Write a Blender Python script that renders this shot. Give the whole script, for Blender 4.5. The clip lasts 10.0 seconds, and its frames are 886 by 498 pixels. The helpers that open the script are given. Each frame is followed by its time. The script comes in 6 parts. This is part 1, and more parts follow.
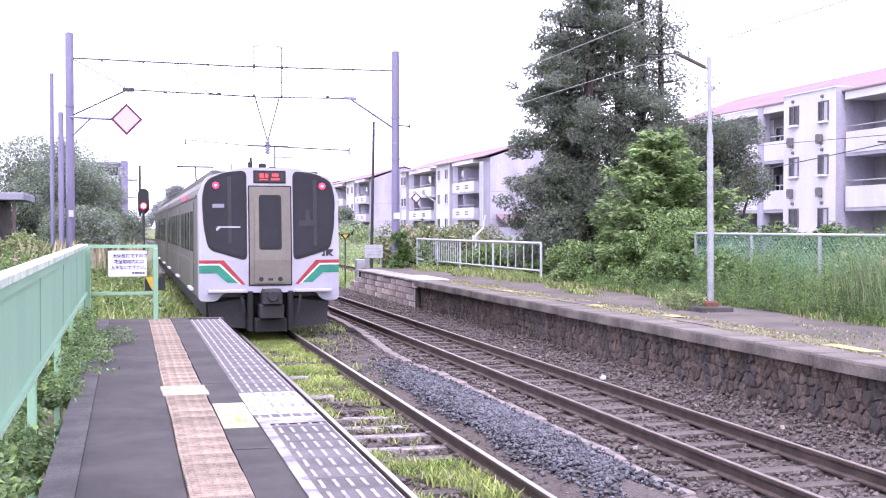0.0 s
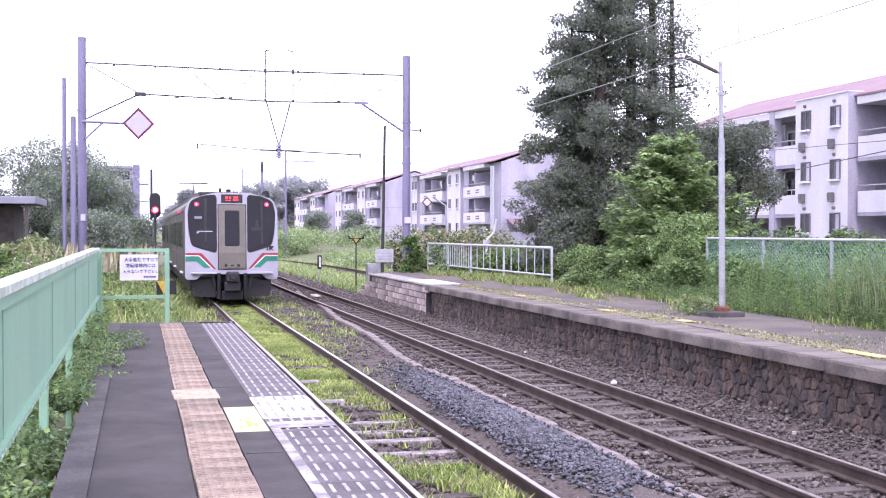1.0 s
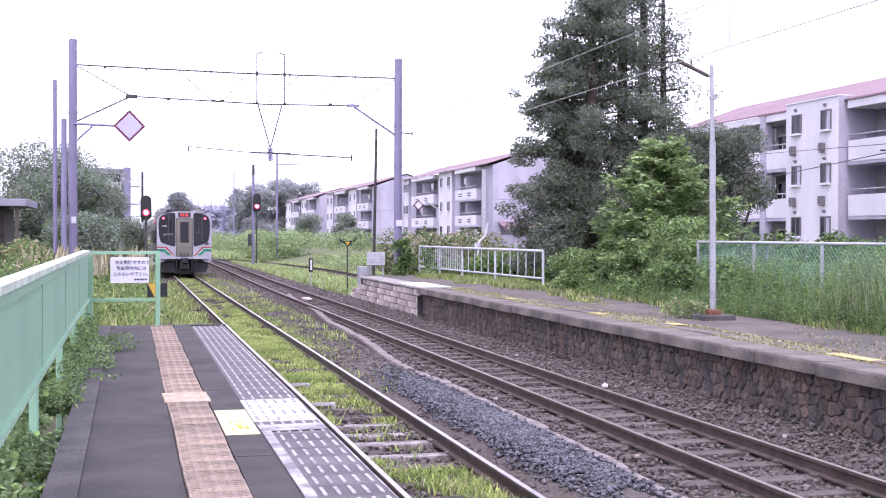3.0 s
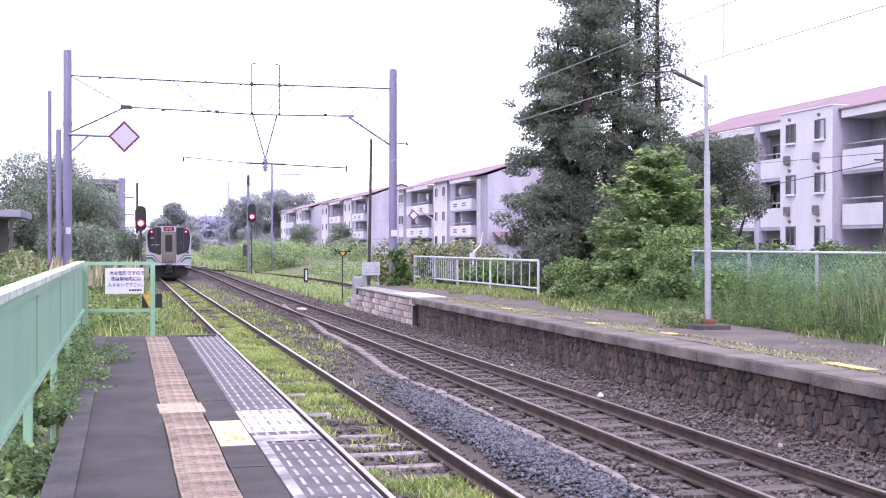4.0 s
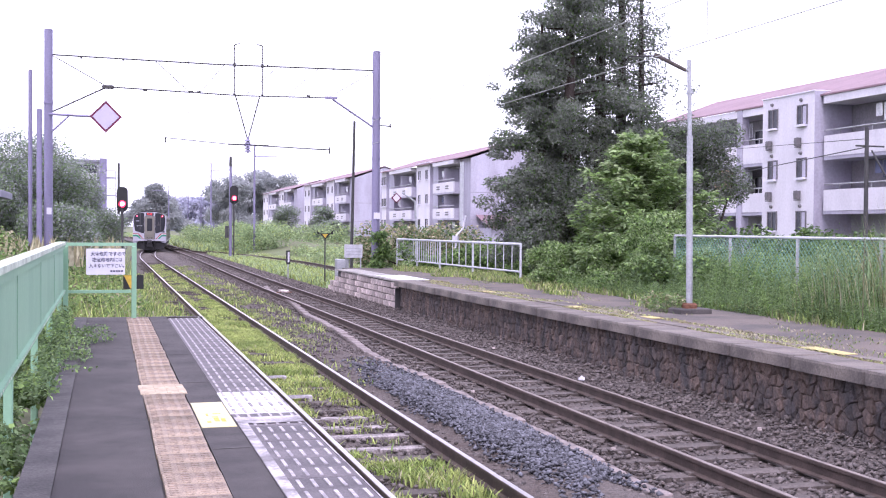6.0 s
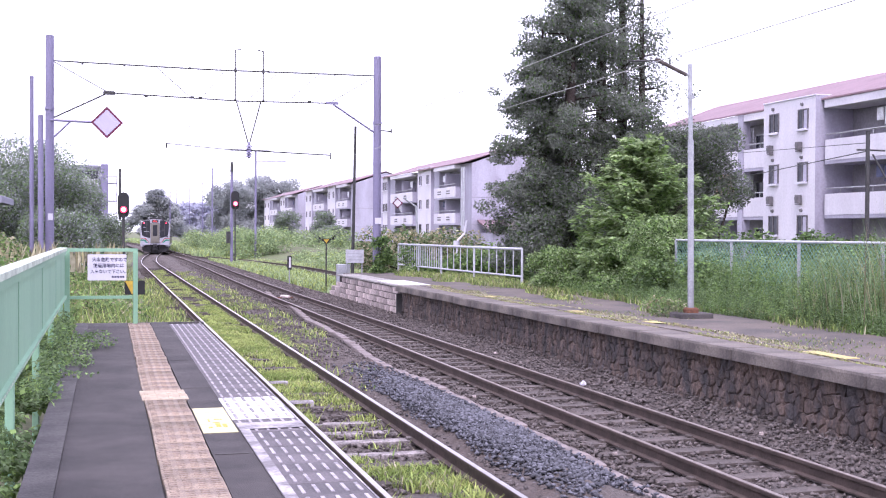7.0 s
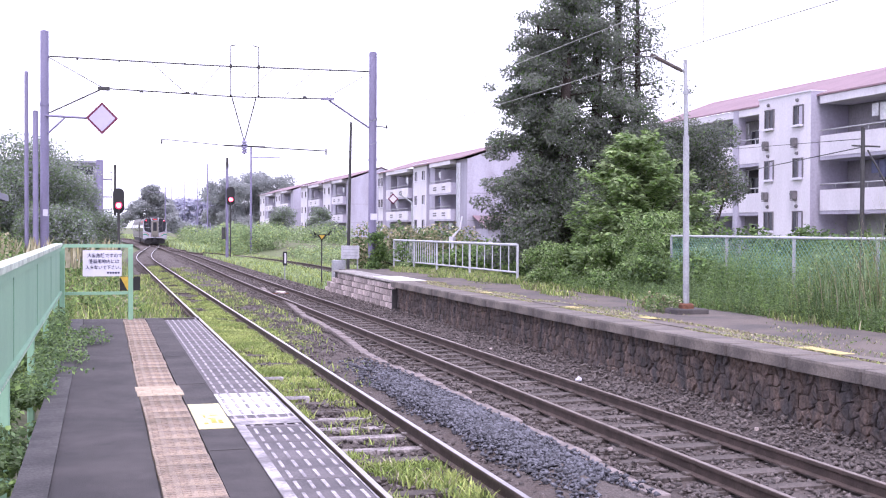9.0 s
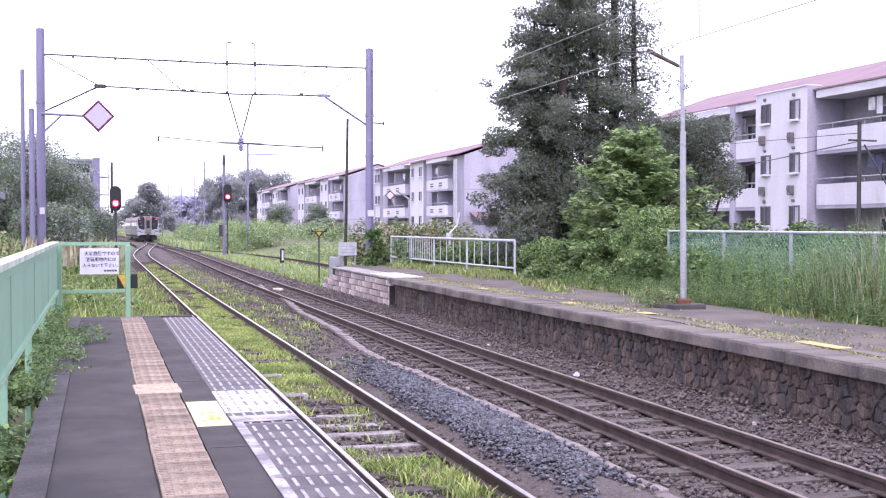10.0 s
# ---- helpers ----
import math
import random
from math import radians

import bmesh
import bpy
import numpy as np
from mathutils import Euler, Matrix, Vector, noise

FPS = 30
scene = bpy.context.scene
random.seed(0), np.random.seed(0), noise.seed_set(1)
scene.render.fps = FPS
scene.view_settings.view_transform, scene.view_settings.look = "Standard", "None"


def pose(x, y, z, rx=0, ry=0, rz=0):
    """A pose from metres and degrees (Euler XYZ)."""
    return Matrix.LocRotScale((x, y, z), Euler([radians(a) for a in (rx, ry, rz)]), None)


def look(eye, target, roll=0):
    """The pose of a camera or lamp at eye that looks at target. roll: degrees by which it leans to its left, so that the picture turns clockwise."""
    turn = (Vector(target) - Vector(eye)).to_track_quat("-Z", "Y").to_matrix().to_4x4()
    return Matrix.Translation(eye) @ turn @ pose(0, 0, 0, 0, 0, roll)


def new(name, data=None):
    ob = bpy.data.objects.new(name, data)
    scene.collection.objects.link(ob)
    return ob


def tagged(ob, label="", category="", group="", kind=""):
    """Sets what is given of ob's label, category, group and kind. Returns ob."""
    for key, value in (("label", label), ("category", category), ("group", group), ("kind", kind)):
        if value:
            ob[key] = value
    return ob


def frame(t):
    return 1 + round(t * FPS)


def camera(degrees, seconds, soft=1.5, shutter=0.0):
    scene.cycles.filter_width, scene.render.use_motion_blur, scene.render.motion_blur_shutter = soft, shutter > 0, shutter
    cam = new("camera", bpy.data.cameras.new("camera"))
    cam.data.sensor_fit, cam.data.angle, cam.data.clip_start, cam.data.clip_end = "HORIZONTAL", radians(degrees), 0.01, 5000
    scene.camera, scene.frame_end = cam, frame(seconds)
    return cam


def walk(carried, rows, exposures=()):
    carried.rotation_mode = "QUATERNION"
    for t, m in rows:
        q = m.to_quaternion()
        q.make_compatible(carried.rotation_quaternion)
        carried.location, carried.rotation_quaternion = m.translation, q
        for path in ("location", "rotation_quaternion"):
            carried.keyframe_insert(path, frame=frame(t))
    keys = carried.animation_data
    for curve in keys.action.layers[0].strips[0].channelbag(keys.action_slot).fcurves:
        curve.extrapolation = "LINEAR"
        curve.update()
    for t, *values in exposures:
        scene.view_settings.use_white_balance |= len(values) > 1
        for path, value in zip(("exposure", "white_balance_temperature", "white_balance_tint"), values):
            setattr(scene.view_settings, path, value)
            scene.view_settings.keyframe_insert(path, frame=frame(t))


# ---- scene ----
cam = camera(42.0, 10.0, soft=1.1)

# ---------------------------------------------------------------- camera
def hold(yaw, pitch, roll):
    return pose(0, 0, 1.45, 90 + pitch, roll, yaw)


walk(cam, [
    (0, hold(-15.281, -1.055, -0.000)),
    (0.5, hold(-15.033, -1.092, 0.074)),
    (1, hold(-14.744, -0.837, -0.080)),
    (1.5, hold(-14.555, -0.695, -0.151)),
    (2, hold(-14.787, -0.783, 0.147)),
    (2.5, hold(-15.020, -0.838, -0.139)),
    (4, hold(-15.413, -0.188, -0.049)),
    (4.5, hold(-15.589, -0.118, -0.251)),
    (5, hold(-16.006, -0.465, -0.171)),
    (5.5, hold(-16.274, -1.058, -0.443)),
    (7, hold(-16.211, -0.787, -0.294)),
    (7.5, hold(-15.988, -0.605, -0.424)),
    (8, hold(-16.271, -0.774, -0.431)),
    (8.5, hold(-16.347, -1.065, -0.340)),
    (9, hold(-16.432, -0.993, -0.291)),
    (9.5, hold(-16.526, -1.092, -0.151)),
    (10, hold(-16.572, -1.177, -0.016)),
], exposures=[(0.0, 1.06, 5770, 31), (1.0, 0.86, 5770, 31), (2.5, 0.70, 5770, 31), (10.0, 0.70, 5770, 31)])

# ---------------------------------------------------------------- light
world = bpy.data.worlds.new("world")
scene.world = world
world.use_nodes = True
wn = world.node_tree
bg = wn.nodes["Background"]
sky = wn.nodes.new("ShaderNodeTexSky")
sky.sky_type = "NISHITA"
sky.sun_disc = False
sky.sun_elevation, sky.sun_rotation = radians(52), radians(200)
sky.dust_density, sky.air_density, sky.ozone_density = 6.0, 1.5, 1.0
cloud = wn.nodes.new("ShaderNodeMixRGB")
cloud.inputs[0].default_value = 0.8
cloud.inputs[2].default_value = (12.0, 12.0, 12.6, 1)
wn.links.new(sky.outputs[0], cloud.inputs[1])
wn.links.new(cloud.outputs[0], bg.inputs[0])
bg.inputs[1].default_value = 0.125
sun = new("sun", bpy.data.lights.new("sun", "SUN"))
sun.data.energy, sun.data.angle, sun.data.color = 1.3, radians(14), (1.0, 0.95, 0.88)
sun.matrix_world = look((-25, -60, 110), (0, 0, 0))


# ---------------------------------------------------------------- materials
def mat(name, col, rough=0.8, metal=0.0, var=0.25, scale=3.0, fine=40.0, bump=0.3, dist=0.01, tint=None, island=0.0, rand=0.0, emit=0.0, trans=0.0, streak=1.0):
    """A surface with broad stains, fine grain and relief; island and rand vary loose pieces."""
    m = bpy.data.materials.new(name)
    m.use_nodes = True
    nt = m.node_tree
    b = nt.nodes["Principled BSDF"]
    b.inputs["Roughness"].default_value = rough
    b.inputs["Metallic"].default_value = metal
    if name.startswith(("leaf", "grass")):
        b.inputs["Specular IOR Level"].default_value = 0.15
    if name.endswith("glass"):
        b.inputs["Specular IOR Level"].default_value = 0.22
    if emit:
        b.inputs["Base Color"].default_value = (*col, 1)
        b.inputs["Emission Color"].default_value = (*col, 1)
        b.inputs["Emission Strength"].default_value = emit
        return m
    tc = nt.nodes.new("ShaderNodeTexCoord")
    mp = nt.nodes.new("ShaderNodeMapping")
    mp.inputs["Scale"].default_value = (1, 1, streak)
    nt.links.new(tc.outputs["Object"], mp.inputs[0])
    n1 = nt.nodes.new("ShaderNodeTexNoise")
    n1.inputs["Scale"].default_value, n1.inputs["Detail"].default_value, n1.inputs["Roughness"].default_value = scale, 9, 0.66
    n2 = nt.nodes.new("ShaderNodeTexNoise")
    n2.inputs["Scale"].default_value, n2.inputs["Detail"].default_value = fine, 3
    nt.links.new(mp.outputs[0], n1.inputs["Vector"])
    nt.links.new(tc.outputs["Object"], n2.inputs["Vector"])
    r1 = nt.nodes.new("ShaderNodeValToRGB")
    other = tint or [c * (1 - var) for c in col]
    r1.color_ramp.elements[0].position, r1.color_ramp.elements[1].position = 0.4, 0.6
    r1.color_ramp.elements[0].color, r1.color_ramp.elements[1].color = (*other, 1), (*col, 1)
    nt.links.new(n1.outputs[0], r1.inputs[0])
    mr = nt.nodes.new("ShaderNodeMapRange")
    mr.inputs[1].default_value, mr.inputs[2].default_value = 0.3, 0.7
    mr.inputs[3].default_value, mr.inputs[4].default_value = 1 - var * 0.7, 1 + var * 0.5
    nt.links.new(n2.outputs[0], mr.inputs[0])
    last = mr.outputs[0]
    for amount, node, sock in ((island, "ShaderNodeNewGeometry", "Random Per Island"), (rand, "ShaderNodeObjectInfo", "Random")):
        if amount:
            g = nt.nodes.new(node)
            a = nt.nodes.new("ShaderNodeMapRange")
            a.inputs[3].default_value, a.inputs[4].default_value = 1 - amount, 1 + amount
            nt.links.new(g.outputs[sock], a.inputs[0])
            mu = nt.nodes.new("ShaderNodeMath")
            mu.operation = "MULTIPLY"
            nt.links.new(last, mu.inputs[0])
            nt.links.new(a.outputs[0], mu.inputs[1])
            last = mu.outputs[0]
    mx = nt.nodes.new("ShaderNodeVectorMath")
    mx.operation = "SCALE"
    nt.links.new(r1.outputs[0], mx.inputs[0])
    nt.links.new(last, mx.inputs["Scale"])
    nt.links.new(mx.outputs[0], b.inputs["Base Color"])
    if bump:
        bp = nt.nodes.new("ShaderNodeBump")
        bp.inputs["Strength"].default_value, bp.inputs["Distance"].default_value = bump, dist
        nt.links.new(n2.outputs[0], bp.inputs["Height"])
        nt.links.new(bp.outputs[0], b.inputs["Normal"])
    if trans:
        t = nt.nodes.new("ShaderNodeBsdfTranslucent")
        nt.links.new(mx.outputs[0], t.inputs[0])
        ms = nt.nodes.new("ShaderNodeMixShader")
        ms.inputs[0].default_value = trans
        out = nt.nodes["Material Output"]
        nt.links.new(b.outputs[0], ms.inputs[1])
        nt.links.new(t.outputs[0], ms.inputs[2])
        nt.links.new(ms.outputs[0], out.inputs[0])
    return m


M = {
    "asphalt": mat("asphalt", (0.066, 0.057, 0.057), 0.92, var=0.5, scale=1.3, fine=110, bump=0.6, dist=0.007, tint=(0.036, 0.031, 0.0325)),
    "concrete": mat("concrete", (0.34, 0.32, 0.30), 0.9, var=0.3, scale=1.5, fine=50, tint=(0.2, 0.185, 0.17)),
    "coping": mat("coping", (0.185, 0.158, 0.138), 0.92, var=0.4, scale=1.6, fine=45, tint=(0.098, 0.085, 0.078), rand=0.1),
    "dust": mat("dust", (0.135, 0.11, 0.094), 0.95, var=0.4, scale=0.7, fine=40, tint=(0.078, 0.068, 0.064)),
    "trough": mat("trough", (0.24, 0.20, 0.19), 0.95, var=0.4, scale=2, fine=40, tint=(0.15, 0.125, 0.118)),
    "kerb": mat("kerb", (0.092, 0.083, 0.082), 0.92, var=0.45, scale=2.6, fine=60, tint=(0.05, 0.045, 0.046)),
    "tactile": mat("tactile", (0.325, 0.25, 0.19), 0.88, var=0.45, scale=2.6, fine=70, tint=(0.185, 0.142, 0.118), rand=0.24),
    "tactile_bright": mat("tactile_bright", (0.46, 0.37, 0.27), 0.8, var=0.25, scale=5, fine=60),
    "slab": mat("slab", (0.138, 0.122, 0.13), 0.88, var=0.35, scale=2.2, fine=60, tint=(0.088, 0.079, 0.087), rand=0.1),
    "rib": mat("rib", (0.44, 0.405, 0.425), 0.8, var=0.35, scale=6, fine=60, tint=(0.25, 0.23, 0.245)),
    "white_paint": mat("white_paint", (0.74, 0.72, 0.72), 0.7, var=0.15, scale=9, fine=60, tint=(0.52, 0.49, 0.5)),
    "edge_paint": mat("edge_paint", (0.44, 0.41, 0.43), 0.8, var=0.4, scale=3, fine=50, tint=(0.17, 0.155, 0.165)),
    "yellow_pad": mat("yellow_pad", (0.60, 0.53, 0.26), 0.75, var=0.2, scale=7, fine=60, tint=(0.55, 0.50, 0.31)),
    "yellow_old": mat("yellow_old", (0.55, 0.46, 0.19), 0.8, var=0.3, scale=9, fine=60),
    "yellow_paint": mat("yellow_paint", (0.60, 0.40, 0.05), 0.7, var=0.2, scale=9, fine=60),
    "ground": mat("ground", (0.12, 0.15, 0.06), 1.0, var=0.4, scale=0.35, fine=6, bump=0.6, dist=0.05, tint=(0.125, 0.125, 0.075)),
    "ballast": mat("ballast", (0.106, 0.088, 0.081), 1.0, var=0.5, scale=0.8, fine=28, bump=1.0, dist=0.04, tint=(0.082, 0.062, 0.054)),
    "stone_brown": mat("stone_brown", (0.133, 0.112, 0.105), 0.9, var=0.3, scale=6, fine=60, island=0.45),
    "stone_blue": mat("stone_blue", (0.118, 0.118, 0.138), 0.75, var=0.3, scale=6, fine=60, island=0.6),
    "rail_side": mat("rail_side", (0.095, 0.068, 0.058), 0.85, metal=0.2, var=0.35, scale=4, fine=50),
    "rail_top": mat("rail_top", (0.52, 0.49, 0.49), 0.42, metal=0.9, var=0.15, scale=6, fine=40, bump=0.1),
    "rail_dull": mat("rail_dull", (0.30, 0.245, 0.215), 0.5, metal=0.8, var=0.25, scale=6, fine=40, bump=0.1),
    "sleeper": mat("sleeper", (0.105, 0.086, 0.078), 0.95, var=0.35, scale=5, fine=40, rand=0.2),
    "sleeper_pale": mat("sleeper_pale", (0.34, 0.30, 0.29), 0.9, var=0.6, scale=5, fine=40),
    "wall_stone": mat("wall_stone", (0.142, 0.102, 0.084), 0.95, var=0.55, scale=3.2, fine=26, bump=0.8, dist=0.025, tint=(0.062, 0.055, 0.056), rand=0.3, island=0.3, streak=0.4),
    "wall_joint": mat("wall_joint", (0.075, 0.063, 0.058), 0.95, var=0.4, scale=3, fine=30),
    "block": mat("block", (0.54, 0.455, 0.43), 0.9, var=0.35, scale=5, fine=40, rand=0.36, tint=(0.30, 0.25, 0.235)),
    "block_joint": mat("block_joint", (0.06, 0.052, 0.05), 0.95),
    "green_paint": mat("green_paint", (0.245, 0.425, 0.285), 0.55, var=0.08, scale=0.7, fine=25, bump=0.1, tint=(0.205, 0.37, 0.245), streak=0.3),
    "rail_cap": mat("rail_cap", (0.56, 0.64, 0.53), 0.7, var=0.25, scale=3, fine=30, tint=(0.36, 0.42, 0.34)),
    "pole_violet": mat("pole_violet", (0.245, 0.225, 0.345), 0.55, metal=0.3, var=0.15, scale=1.0, fine=20, bump=0.1, streak=0.2),
    "galv": mat("galv", (0.42, 0.43, 0.46), 0.5, metal=0.5, var=0.2, scale=3, fine=30, bump=0.1),
    "dark_metal": mat("dark_metal", (0.05, 0.048, 0.05), 0.6, var=0.3, scale=4, fine=30),
    "wire": mat("wire", (0.40, 0.41, 0.38), 0.5, metal=0.2, bump=0),
    "rust": mat("rust", (0.20, 0.085, 0.05), 0.9, var=0.35, scale=6, fine=40),
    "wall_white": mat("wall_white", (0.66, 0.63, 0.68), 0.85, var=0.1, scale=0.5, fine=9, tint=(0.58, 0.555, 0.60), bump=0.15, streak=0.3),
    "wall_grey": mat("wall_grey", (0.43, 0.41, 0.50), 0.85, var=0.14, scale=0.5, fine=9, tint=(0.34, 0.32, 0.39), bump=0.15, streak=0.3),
    # Balcony back wall, darkened in colour for recess shade; also used for floor joints.
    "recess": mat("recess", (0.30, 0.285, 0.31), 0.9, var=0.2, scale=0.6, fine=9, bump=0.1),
    "roof_red": mat("roof_red", (0.25, 0.165, 0.19), 0.8, var=0.15, scale=0.6, fine=12),
    "win_glass": mat("win_glass", (0.045, 0.047, 0.06), 0.08, var=0.3, scale=1, fine=5, bump=0),
    "frame_alu": mat("frame_alu", (0.45, 0.45, 0.47), 0.45, metal=0.6, bump=0),
    "aircon": mat("aircon", (0.16, 0.15, 0.16), 0.7, var=0.2, scale=3, fine=20),
    "cloth_white": mat("cloth_white", (0.75, 0.75, 0.78), 0.9, bump=0),
    "cloth_blue": mat("cloth_blue", (0.12, 0.13, 0.22), 0.9, bump=0),
    "cloth_orange": mat("cloth_orange", (0.62, 0.40, 0.24), 0.9, bump=0),
    "leaf_dark": mat("leaf_dark", (0.238, 0.258, 0.222), 0.85, var=0.2, scale=0.5, fine=8, bump=0, island=0.25, trans=0.5, tint=(0.182, 0.202, 0.168)),
    "leaf_mid": mat("leaf_mid", (0.16, 0.235, 0.10), 0.7, var=0.3, scale=0.6, fine=8, bump=0, island=0.5, trans=0.5, tint=(0.105, 0.165, 0.07)),
    "leaf_light": mat("leaf_light", (0.27, 0.38, 0.135), 0.65, var=0.3, scale=0.7, fine=8, bump=0, island=0.45, trans=0.4, tint=(0.18, 0.29, 0.085)),
    # Foliage further off: greyed and lifted so the base colour carries the haze.
    "leaf_far_hazed": mat("leaf_far_hazed", (0.265, 0.285, 0.265), 0.85, var=0.35, scale=0.12, fine=2, bump=0, island=0.4, trans=0.5, tint=(0.20, 0.22, 0.195)),
    "leaf_pale": mat("leaf_pale", (0.40, 0.48, 0.27), 0.75, var=0.3, scale=0.25, fine=5, bump=0, island=0.4, trans=0.5, tint=(0.28, 0.375, 0.175)),
    "leaf_soft": mat("leaf_soft", (0.25, 0.335, 0.175), 0.75, var=0.3, scale=0.6, fine=8, bump=0, island=0.4, trans=0.5, tint=(0.17, 0.25, 0.12)),
    # The air's haze is put into these two pale leaf colours.
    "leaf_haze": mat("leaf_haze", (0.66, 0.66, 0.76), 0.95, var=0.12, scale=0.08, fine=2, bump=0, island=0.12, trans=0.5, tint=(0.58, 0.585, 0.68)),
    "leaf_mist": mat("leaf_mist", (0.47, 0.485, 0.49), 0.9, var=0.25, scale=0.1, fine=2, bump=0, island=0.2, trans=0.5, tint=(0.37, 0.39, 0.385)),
    "grass_lime": mat("grass_lime", (0.47, 0.53, 0.18), 0.7, var=0.3, scale=1.2, fine=8, bump=0, island=0.4, trans=0.4, tint=(0.24, 0.32, 0.09)),
    "grass_weed": mat("grass_weed", (0.15, 0.25, 0.07), 0.75, var=0.3, scale=0.6, fine=8, bump=0, island=0.5, trans=0.35, tint=(0.18, 0.22, 0.085)),
    "grass_dry": mat("grass_dry", (0.40, 0.37, 0.26), 0.85, var=0.3, scale=1, fine=8, bump=0, island=0.4, trans=0.3, tint=(0.3, 0.27, 0.15)),
    "bark": mat("bark", (0.068, 0.052, 0.047), 0.95, var=0.4, scale=4, fine=20, bump=0.8, dist=0.03, streak=0.2),
    "steel": mat("steel", (0.145, 0.137, 0.122), 0.5, metal=0.55, var=0.12, scale=1.5, fine=20, bump=0.05),
    "steel_dark": mat("steel_dark", (0.19, 0.175, 0.15), 0.5, metal=0.45, var=0.12, scale=2, fine=20, bump=0.05),
    "mask_white": mat("mask_white", (0.36, 0.35, 0.41), 0.4, var=0.06, scale=2, fine=20, bump=0.02),
    "train_glass": mat("train_glass", (0.018, 0.018, 0.024), 0.05, var=0.2, scale=1, fine=5, bump=0),
    "rubber": mat("rubber", (0.010, 0.0095, 0.011), 0.75, bump=0.1),
    "skirt": mat("skirt", (0.027, 0.025, 0.029), 0.7, var=0.3, scale=3, fine=20),
    "stripe_red": mat("stripe_red", (0.36, 0.035, 0.045), 0.5, bump=0),
    "stripe_green": mat("stripe_green", (0.02, 0.23, 0.15), 0.5, bump=0),
    "stripe_white": mat("stripe_white", (0.78, 0.78, 0.8), 0.5, bump=0),
    "lamp_red": mat("lamp_red", (1.0, 0.04, 0.09), emit=1.25),
    "lamp_core": mat("lamp_core", (1.0, 0.48, 0.56), emit=2.2),
    "led_red": mat("led_red", (0.85, 0.06, 0.07), emit=0.45),
    "ink": mat("ink", (0.03, 0.03, 0.09), 0.7, bump=0),
    "sign_white": mat("sign_white", (0.62, 0.60, 0.68), 0.5, var=0.05, bump=0),
    "diamond_face": mat("diamond_face", (0.48, 0.44, 0.62), 0.5, var=0.05, bump=0),
    "sign_red": mat("sign_red", (0.15, 0.018, 0.06), 0.5, bump=0),
    "black": mat("black", (0.015, 0.015, 0.017), 0.6, bump=0),
    "insulator": mat("insulator", (0.5, 0.5, 0.55), 0.3, bump=0),
    "mesh_green": mat("mesh_green", (0.22, 0.42, 0.36), 0.6, bump=0),
    "rail_white": mat("rail_white", (0.48, 0.49, 0.53), 0.55, var=0.15, scale=4, fine=30, bump=0.05),
    "shed": mat("shed", (0.5, 0.42, 0.36), 0.85, var=0.2, scale=1, fine=10),
    "haze_block": mat("haze_block", (0.27, 0.265, 0.33), 0.9, var=0.15, scale=0.1, fine=2),
}


